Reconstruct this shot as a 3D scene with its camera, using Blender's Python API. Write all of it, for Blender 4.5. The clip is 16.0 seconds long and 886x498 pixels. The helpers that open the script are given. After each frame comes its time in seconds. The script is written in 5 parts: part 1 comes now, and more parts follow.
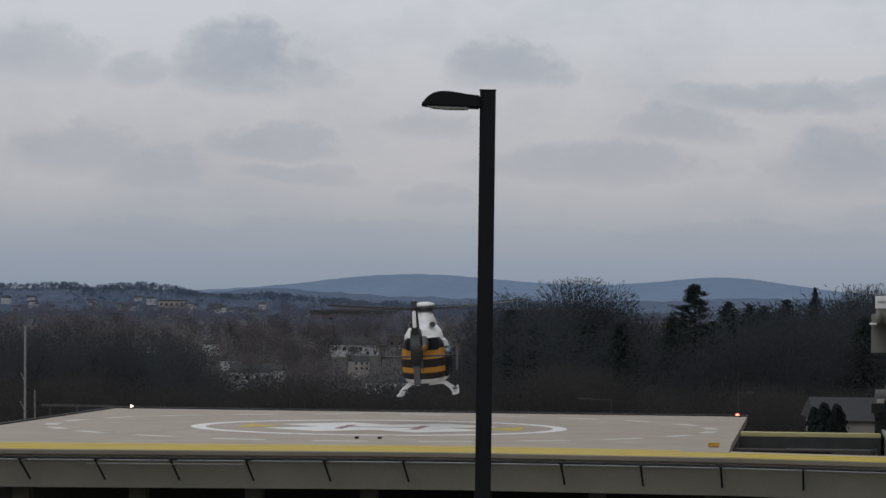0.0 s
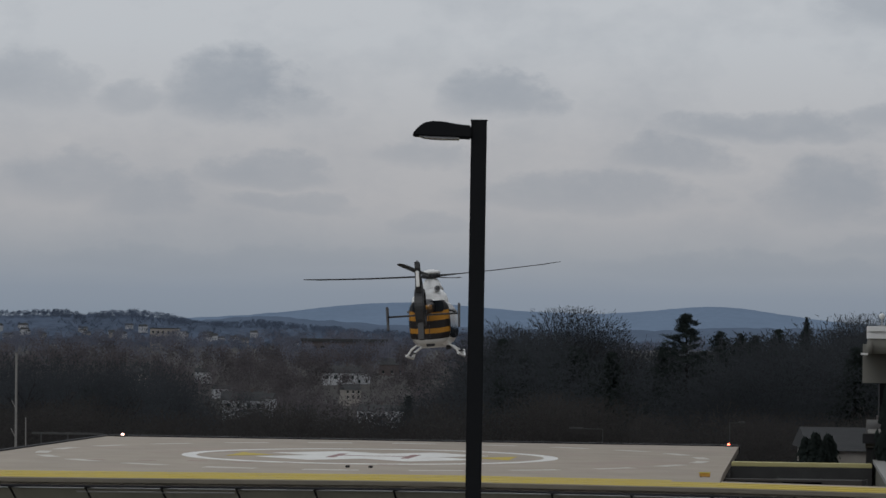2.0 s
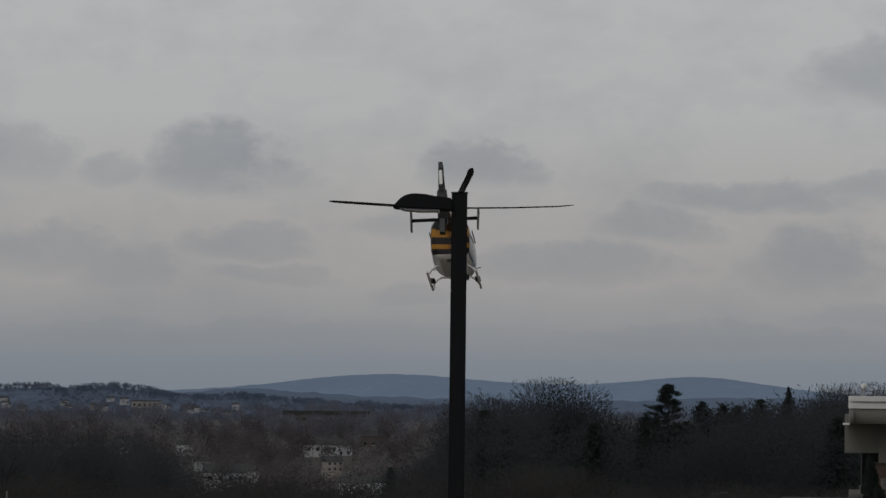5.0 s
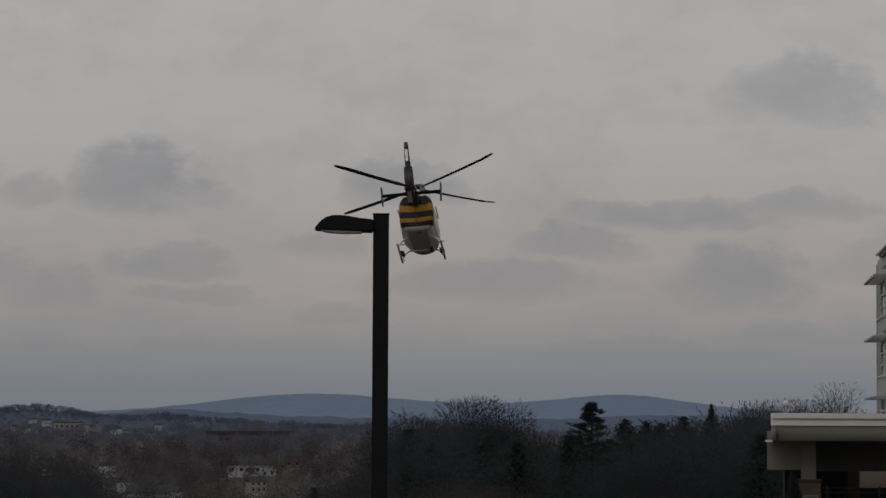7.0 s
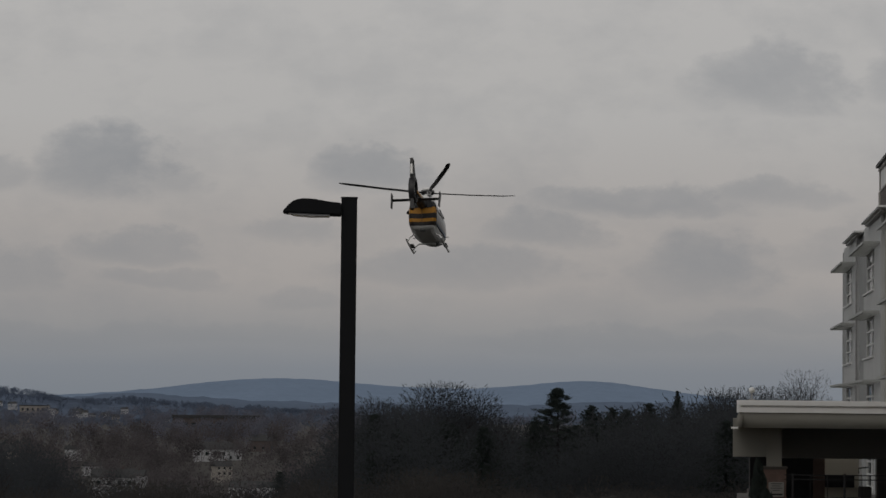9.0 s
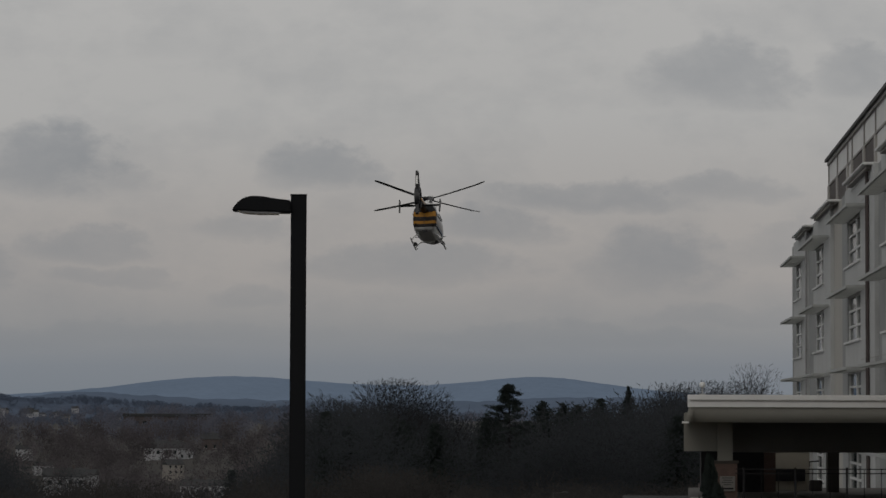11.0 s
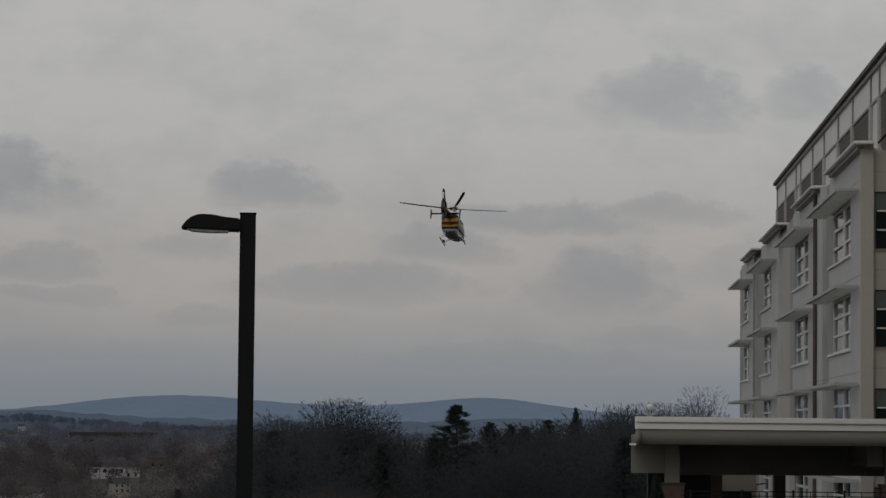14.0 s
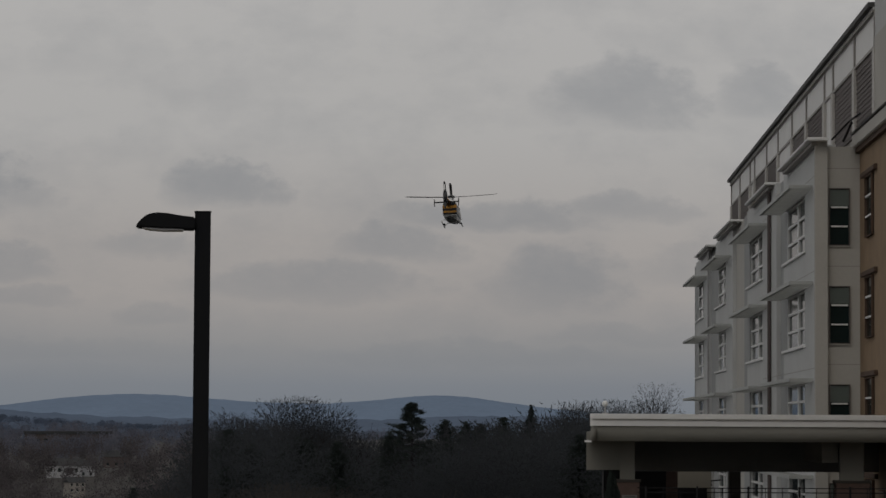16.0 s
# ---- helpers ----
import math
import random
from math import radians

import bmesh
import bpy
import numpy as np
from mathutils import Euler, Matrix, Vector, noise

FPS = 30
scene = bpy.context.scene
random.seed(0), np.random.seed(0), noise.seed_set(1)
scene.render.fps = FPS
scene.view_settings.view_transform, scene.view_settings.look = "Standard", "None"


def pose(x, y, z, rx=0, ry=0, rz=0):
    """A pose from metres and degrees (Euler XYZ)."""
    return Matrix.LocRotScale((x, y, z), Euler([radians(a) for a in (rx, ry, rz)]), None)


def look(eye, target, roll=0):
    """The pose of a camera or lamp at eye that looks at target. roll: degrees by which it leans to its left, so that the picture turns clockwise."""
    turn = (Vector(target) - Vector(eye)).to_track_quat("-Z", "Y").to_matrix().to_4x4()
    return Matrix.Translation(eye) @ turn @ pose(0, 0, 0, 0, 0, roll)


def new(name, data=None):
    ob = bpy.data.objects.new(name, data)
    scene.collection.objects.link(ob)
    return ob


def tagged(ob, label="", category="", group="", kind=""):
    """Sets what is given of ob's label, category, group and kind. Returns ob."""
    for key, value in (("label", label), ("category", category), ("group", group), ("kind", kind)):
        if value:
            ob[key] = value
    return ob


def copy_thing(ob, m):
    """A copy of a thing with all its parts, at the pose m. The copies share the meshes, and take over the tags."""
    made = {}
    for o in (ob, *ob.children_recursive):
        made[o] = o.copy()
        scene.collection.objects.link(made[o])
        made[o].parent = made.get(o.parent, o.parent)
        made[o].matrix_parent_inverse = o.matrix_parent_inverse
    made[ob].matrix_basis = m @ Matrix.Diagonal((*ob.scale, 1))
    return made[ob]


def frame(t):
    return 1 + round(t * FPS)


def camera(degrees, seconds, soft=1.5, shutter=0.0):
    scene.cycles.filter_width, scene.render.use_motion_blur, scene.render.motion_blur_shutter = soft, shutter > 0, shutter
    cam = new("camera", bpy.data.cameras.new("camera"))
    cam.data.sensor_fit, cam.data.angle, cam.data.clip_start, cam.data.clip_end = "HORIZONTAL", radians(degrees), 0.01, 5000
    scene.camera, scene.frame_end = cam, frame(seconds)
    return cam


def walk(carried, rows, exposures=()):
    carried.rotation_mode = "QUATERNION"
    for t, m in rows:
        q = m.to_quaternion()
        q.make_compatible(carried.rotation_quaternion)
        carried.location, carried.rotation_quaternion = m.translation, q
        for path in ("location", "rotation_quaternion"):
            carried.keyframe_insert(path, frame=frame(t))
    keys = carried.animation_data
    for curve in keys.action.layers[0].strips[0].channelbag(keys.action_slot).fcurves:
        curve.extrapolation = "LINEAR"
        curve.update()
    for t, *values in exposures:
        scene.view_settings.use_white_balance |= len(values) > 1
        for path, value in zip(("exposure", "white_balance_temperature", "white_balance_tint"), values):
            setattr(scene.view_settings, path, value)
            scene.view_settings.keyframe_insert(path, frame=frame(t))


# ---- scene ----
cam = camera(17.16, 16.0, soft=1.5)

# ---- camera: time, heading, tilt up, lean (degrees), sway right and up (metres) ----
EYE = 4.3
CAMERA = [
    (0, -0.954, 1.110, 0.752, -0.000, -0.000), (0.5, -1.021, 1.224, 0.850, 0.001, 0.010), (1, -0.951, 1.666, 0.988, 0.008, 0.004),
    (1.5, -0.884, 1.929, 1.098, 0.006, 0.009), (2, -0.805, 1.669, 0.920, 0.011, 0.014), (2.5, -0.670, 1.716, 0.648, 0.015, 0.016),
    (3, -0.823, 1.944, 0.461, 0.012, 0.014), (3.5, -0.499, 2.028, 0.498, 0.018, 0.015), (4, -0.439, 2.296, 0.569, 0.019, 0.020),
    (4.5, -0.416, 2.653, 0.699, 0.015, 0.023), (4.7, -0.482, 2.884, 0.699, 0.015, 0.023), (6.8, 0.808, 3.402, 0.290, 0.024, 0.045),
    (7, 1.045, 3.446, 0.290, 0.024, 0.045), (7.5, 0.999, 3.307, 0.151, 0.028, 0.037), (8, 1.234, 3.093, 0.406, 0.027, 0.039),
    (8.5, 1.464, 2.976, 0.654, 0.023, 0.040), (9, 1.687, 3.169, 0.615, 0.017, 0.032), (11.5, 2.729, 3.104, 0.176, 0.023, 0.031),
    (12, 2.781, 3.136, 0.297, 0.020, 0.034), (12.5, 3.155, 2.735, 0.610, 0.016, 0.019), (13, 3.386, 2.825, 0.437, 0.021, 0.026),
    (13.5, 3.407, 3.234, 0.604, 0.016, 0.021), (14, 3.657, 3.517, 0.574, 0.019, 0.024), (14.5, 3.843, 3.653, 0.421, 0.019, 0.027),
    (15, 4.032, 3.638, 0.259, 0.015, 0.026), (15.5, 4.278, 3.624, 0.224, 0.014, 0.021), (16, 4.541, 3.478, 0.345, 0.015, 0.026)]


def view_row(t, yaw, tilt, lean, sx, sz):
    a, b = radians(yaw), radians(tilt)
    eye = Vector((sx, 0.0, EYE + sz))
    return t, look(eye, eye + Vector((math.sin(a) * math.cos(b), math.cos(a) * math.cos(b), math.sin(b))), lean)


EXPOSURES = [(0.0, 0.08, 6150, 10), (1.5, -0.11, 6150, 9), (3.5, -0.18, 6250, 7), (4.7, -0.36, 6450, 8), (6.8, -0.57, 6800, 11), (9.0, -0.44, 6750, 10),
             (11.5, -0.50, 6700, 9), (12.5, -0.42, 6700, 9), (13.5, -0.35, 6700, 9), (14.5, -0.48, 6700, 9), (16.0, -0.52, 6750, 10)]
walk(cam, [view_row(*r) for r in CAMERA], EXPOSURES)


# ---- node helpers ----
class Nodes:
    def __init__(self, tree):
        self.t = tree
        tree.nodes.clear()

    def add(self, kind):
        return self.t.nodes.new(kind)

    def link(self, a, b):
        self.t.links.new(a, b)

    def put(self, sock, v):
        if isinstance(v, bpy.types.NodeSocket):
            self.link(v, sock)
        else:
            sock.default_value = v

    def math(self, op, a, b=0.0, c=0.0, clamp=False):
        n = self.add("ShaderNodeMath")
        n.operation, n.use_clamp = op, clamp
        for s, v in zip(n.inputs, (a, b, c)):
            self.put(s, v)
        return n.outputs[0]

    def mix(self, f, a, b, blend="MIX"):
        n = self.add("ShaderNodeMix")
        n.data_type, n.blend_type = "RGBA", blend
        self.put(n.inputs["Factor"], f)
        self.put(n.inputs[6], a)
        self.put(n.inputs[7], b)
        return n.outputs[2]

    def noise(self, vec, scale, detail=4.0, rough=0.55):
        n = self.add("ShaderNodeTexNoise")
        if vec is not None:
            self.link(vec, n.inputs["Vector"])
        n.inputs["Scale"].default_value, n.inputs["Detail"].default_value, n.inputs["Roughness"].default_value = scale, detail, rough
        return n.outputs["Fac"]

    def ramp(self, fac, stops, interp="LINEAR"):
        n = self.add("ShaderNodeValToRGB")
        n.color_ramp.interpolation = interp
        els = n.color_ramp.elements
        while len(els) < len(stops):
            els.new(0.5)
        for e, (p, c) in zip(els, stops):
            e.position, e.color = p, (*c, 1.0)
        self.link(fac, n.inputs[0])
        return n.outputs[0]


# ---- overcast sky: pale cloud deck with darker drifting patches ----
SUN_EL, SUN_AZ = 38.0, 150.0
# darker cloud patches: tangent of bearing, tangent of height, half width, half height, depth of shade
CLOUDS = [(-0.0864, 0.0852, 0.0231, 0.0112, 0.95), (-0.1209, 0.0800, 0.0115, 0.0054, 0.60), (-0.0603, 0.0767, 0.0096, 0.0042, 0.45), (0.0032, 0.0827, 0.0183, 0.0069, 0.80),
          (0.0980, 0.0733, 0.0327, 0.0052, 0.80), (0.1425, 0.0756, 0.0231, 0.0042, 0.60), (0.0632, 0.0633, 0.0173, 0.0058, 0.70), (0.0343, 0.0501, 0.0385, 0.0062, 0.65),
          (0.1193, 0.0521, 0.0221, 0.0106, 0.75), (-0.0735, 0.0554, 0.0221, 0.0058, 0.70), (-0.0657, 0.0443, 0.0183, 0.0035, 0.55), (-0.1147, 0.0473, 0.0183, 0.0081, 0.60),
          (0.1406, 0.1164, 0.0241, 0.0119, 0.75), (0.1873, 0.1178, 0.0135, 0.0087, 0.60), (-0.0195, 0.0385, 0.0135, 0.0038, 0.50), (-0.1406, 0.0529, 0.0212, 0.0077, 0.60),
          (-0.0217, 0.0616, 0.0154, 0.0038, 0.55), (0.1717, 0.0574, 0.0269, 0.0077, 0.55), (0.0885, 0.0249, 0.0500, 0.0042, 0.55), (-0.0482, 0.0258, 0.0635, 0.0038, 0.40),
          (-0.1172, 0.0243, 0.0385, 0.0042, 0.45), (0.1503, 0.0321, 0.0385, 0.0035, 0.40), (-0.1546, 0.0855, 0.0192, 0.0096, 0.60), (-0.0570, 0.1252, 0.0212, 0.0058, 0.25)]


def build_sky():
    w = bpy.data.worlds.new("overcast_sky")
    scene.world = w
    w.use_nodes = True
    n = Nodes(w.node_tree)
    co = n.add("ShaderNodeTexCoord").outputs["Generated"]
    s = n.add("ShaderNodeSeparateXYZ")
    n.link(co, s.inputs[0])
    ahead = n.math("MAXIMUM", n.math("ABSOLUTE", s.outputs[1]), 0.05)
    u, v = n.math("DIVIDE", s.outputs[0], ahead), n.math("DIVIDE", s.outputs[2], ahead)
    flat = n.add("ShaderNodeCombineXYZ")
    n.link(u, flat.inputs[0])
    n.link(n.math("MULTIPLY", v, 1.6), flat.inputs[1])
    n0 = n.noise(flat.outputs[0], 9.0, 3.0, 0.5)
    n1 = n.noise(flat.outputs[0], 26.0, 7.0, 0.6)
    n2 = n.noise(flat.outputs[0], 75.0, 7.0, 0.62)
    rag = n.math("SUBTRACT", n1, 0.5)
    fine = n.math("SUBTRACT", n2, 0.5)
    wu = n.math("ADD", u, n.math("ADD", n.math("MULTIPLY", rag, 0.030), n.math("MULTIPLY", fine, 0.010)))
    wv = n.math("ADD", v, n.math("ADD", n.math("MULTIPLY", rag, -0.014), n.math("MULTIPLY", fine, 0.006)))
    shade = None
    for cu, cv, hw, hh, k in CLOUDS:
        du = n.math("DIVIDE", n.math("SUBTRACT", wu, cu), hw)
        dv = n.math("DIVIDE", n.math("SUBTRACT", wv, cv), hh)
        dv = n.math("ADD", dv, n.math("MULTIPLY", n.math("MULTIPLY", du, du), 0.3))
        r2 = n.math("ADD", n.math("MULTIPLY", du, du), n.math("MULTIPLY", dv, dv))
        g = n.math("SUBTRACT", 1.0, n.math("ADD", n.math("MULTIPLY", r2, 0.44), n.math("ADD", n.math("MULTIPLY", fine, 1.3), n.math("MULTIPLY", rag, 0.9))))
        soft = n.add("ShaderNodeMapRange")
        soft.interpolation_type = "SMOOTHSTEP"
        n.link(g, soft.inputs[0])
        g = n.math("MULTIPLY", soft.outputs[0], k)
        shade = g if shade is None else n.math("SMOOTH_MAX", shade, g, 0.15)
    veil = n.math("ADD", n.math("MULTIPLY", rag, 1.1), n.math("ADD", n.math("MULTIPLY", fine, 0.30), n.math("MULTIPLY", n.math("SUBTRACT", n0, 0.5), 0.8)))
    shade = n.math("ADD", shade, veil, clamp=True)
    base = n.ramp(n.math("MULTIPLY", v, 5.0, clamp=True),
                  [(0.0, (0.235, 0.275, 0.33)), (0.07, (0.272, 0.302, 0.352)), (0.14, (0.365, 0.37, 0.39)), (0.22, (0.464, 0.444, 0.444)), (0.32, (0.494, 0.474, 0.472)), (0.5, (0.562, 0.56, 0.566)), (1.0, (0.645, 0.646, 0.652))])
    cloud = n.mix(n.math("MULTIPLY", shade, 0.66), base, (0.266, 0.291, 0.332, 1.0))
    sky = n.add("ShaderNodeTexSky")
    sky.sky_type, sky.sun_disc, sky.sun_elevation, sky.sun_rotation = "NISHITA", False, radians(SUN_EL), radians(SUN_AZ)
    thin = n.add("ShaderNodeBackground")
    n.link(sky.outputs[0], thin.inputs[0])
    thin.inputs[1].default_value = 0.1
    deck = n.add("ShaderNodeBackground")
    n.link(cloud, deck.inputs[0])
    deck.inputs[1].default_value = 1.0
    both = n.add("ShaderNodeMixShader")
    both.inputs[0].default_value = 0.97
    n.link(thin.outputs[0], both.inputs[1])
    n.link(deck.outputs[0], both.inputs[2])
    n.link(both.outputs[0], n.add("ShaderNodeOutputWorld").inputs[0])


build_sky()
sun = new("sun", bpy.data.lights.new("sun", "SUN"))
sun.data.energy, sun.data.angle, sun.data.color = 0.5, radians(30), (1.0, 0.96, 0.9)
sun.matrix_world = look((-40, -60, 90), (0, 60, 0))


# ---- materials ----
def surface(name, colour, rough=0.7, metal=0.0, vary=0.25, scale=3.0, fine=40.0, bump=0.15, stain=None, emit=None, spread=0.0, thin=0.0, spec=0.5):
    """A painted or natural surface with grain at two scales and fine relief."""
    m = bpy.data.materials.new(name)
    m.use_nodes = True
    n = Nodes(m.node_tree)
    b = n.add("ShaderNodeBsdfPrincipled")
    co = n.add("ShaderNodeTexCoord").outputs["Object"]
    big, small = n.noise(co, scale, 5.0), n.noise(co, fine, 3.0)
    dark = tuple(c * (1 - vary) for c in colour[:3])
    lite = tuple(min(1.0, c * (1 + vary)) for c in colour[:3])
    col = n.ramp(n.math("ADD", n.math("MULTIPLY", big, 0.65), n.math("MULTIPLY", small, 0.35)), [(0.3, dark), (0.7, lite)])
    if stain:
        mask = n.ramp(n.noise(co, scale * 0.35, 7.0, 0.65), [(0.52, (0, 0, 0)), (0.68, (1, 1, 1))])
        col = n.mix(n.math("MULTIPLY", mask, 0.6), col, (*stain, 1.0))
    if spread:
        info = n.add("ShaderNodeNewGeometry").outputs["Random Per Island"]
        col = n.mix(spread, col, n.ramp(info, [(0.0, tuple(c * 0.45 for c in colour[:3])), (1.0, tuple(min(1, c * 1.6) for c in colour[:3]))]))
    n.link(col, b.inputs["Base Color"])
    n.put(b.inputs["Roughness"], n.math("ADD", rough - 0.08, n.math("MULTIPLY", small, 0.16), clamp=True))
    b.inputs["Metallic"].default_value = metal
    if emit:
        b.inputs["Emission Color"].default_value, b.inputs["Emission Strength"].default_value = (*emit[:3], 1.0), emit[3]
    if bump:
        bp = n.add("ShaderNodeBump")
        bp.inputs["Strength"].default_value, bp.inputs["Distance"].default_value = bump, 0.02
        n.link(small, bp.inputs["Height"])
        n.link(bp.outputs[0], b.inputs["Normal"])
    b.inputs["Specular IOR Level"].default_value = 0.0 if thin else spec
    if thin:  # twigs and needles too thin to hold back the light behind them
        back, both = n.add("ShaderNodeBsdfTranslucent"), n.add("ShaderNodeMixShader")
        n.link(col, back.inputs["Color"])
        both.inputs[0].default_value = thin
        n.link(b.outputs[0], both.inputs[1])
        n.link(back.outputs[0], both.inputs[2])
        b = both
    n.link(b.outputs[0], n.add("ShaderNodeOutputMaterial").inputs[0])
    return m


def livery(name, bands, rough=0.42):
    """Paint in level bands by height on the thing, lightly soiled."""
    m = bpy.data.materials.new(name)
    m.use_nodes = True
    n = Nodes(m.node_tree)
    b = n.add("ShaderNodeBsdfPrincipled")
    co = n.add("ShaderNodeTexCoord").outputs["Object"]
    s = n.add("ShaderNodeSeparateXYZ")
    n.link(co, s.inputs[0])
    h = n.math("ADD", s.outputs[2], n.math("MULTIPLY", n.math("MULTIPLY", s.outputs[0], s.outputs[0]), -0.10))
    h = n.math("ADD", h, n.math("MULTIPLY", n.math("ADD", s.outputs[1], 1.9, clamp=False), -0.05))
    col = n.ramp(n.math("DIVIDE", n.math("ADD", h, 3.0), 3.0, clamp=True), [((z + 3.0) / 3.0, c) for z, c in bands], "CONSTANT")
    col = n.mix(n.math("MULTIPLY", n.noise(co, 2.5, 6.0), 0.10), col, (0.05, 0.045, 0.04, 1.0))
    n.link(col, b.inputs["Base Color"])
    b.inputs["Specular IOR Level"].default_value = 0.22
    n.put(b.inputs["Roughness"], n.math("ADD", rough, n.math("MULTIPLY", n.noise(co, 9.0), 0.2)))
    n.link(b.outputs[0], n.add("ShaderNodeOutputMaterial").inputs[0])
    return m


def glass(name, tint, rough=0.08):
    return surface(name, tint, rough, 0.0, 0.1, 1.0, 4.0, 0.0, spec=0.05)


def far_land(name, colour, scale, vary=0.2):
    """Wooded land at a great distance; its haze is mixed into the colour."""
    m = bpy.data.materials.new(name)
    m.use_nodes = True
    n = Nodes(m.node_tree)
    b = n.add("ShaderNodeBsdfPrincipled")
    co = n.add("ShaderNodeTexCoord").outputs["Object"]
    k = n.math("ADD", n.math("MULTIPLY", n.noise(co, scale, 6.0, 0.65), 0.6), n.math("MULTIPLY", n.noise(co, scale * 9, 4.0), 0.4))
    n.link(n.ramp(k, [(0.35, tuple(c * (1 - vary) for c in colour)), (0.65, tuple(c * (1 + vary) for c in colour))]), b.inputs["Base Color"])
    b.inputs["Roughness"].default_value = 1.0
    b.inputs["Specular IOR Level"].default_value = 0.0
    n.link(b.outputs[0], n.add("ShaderNodeOutputMaterial").inputs[0])
    return m


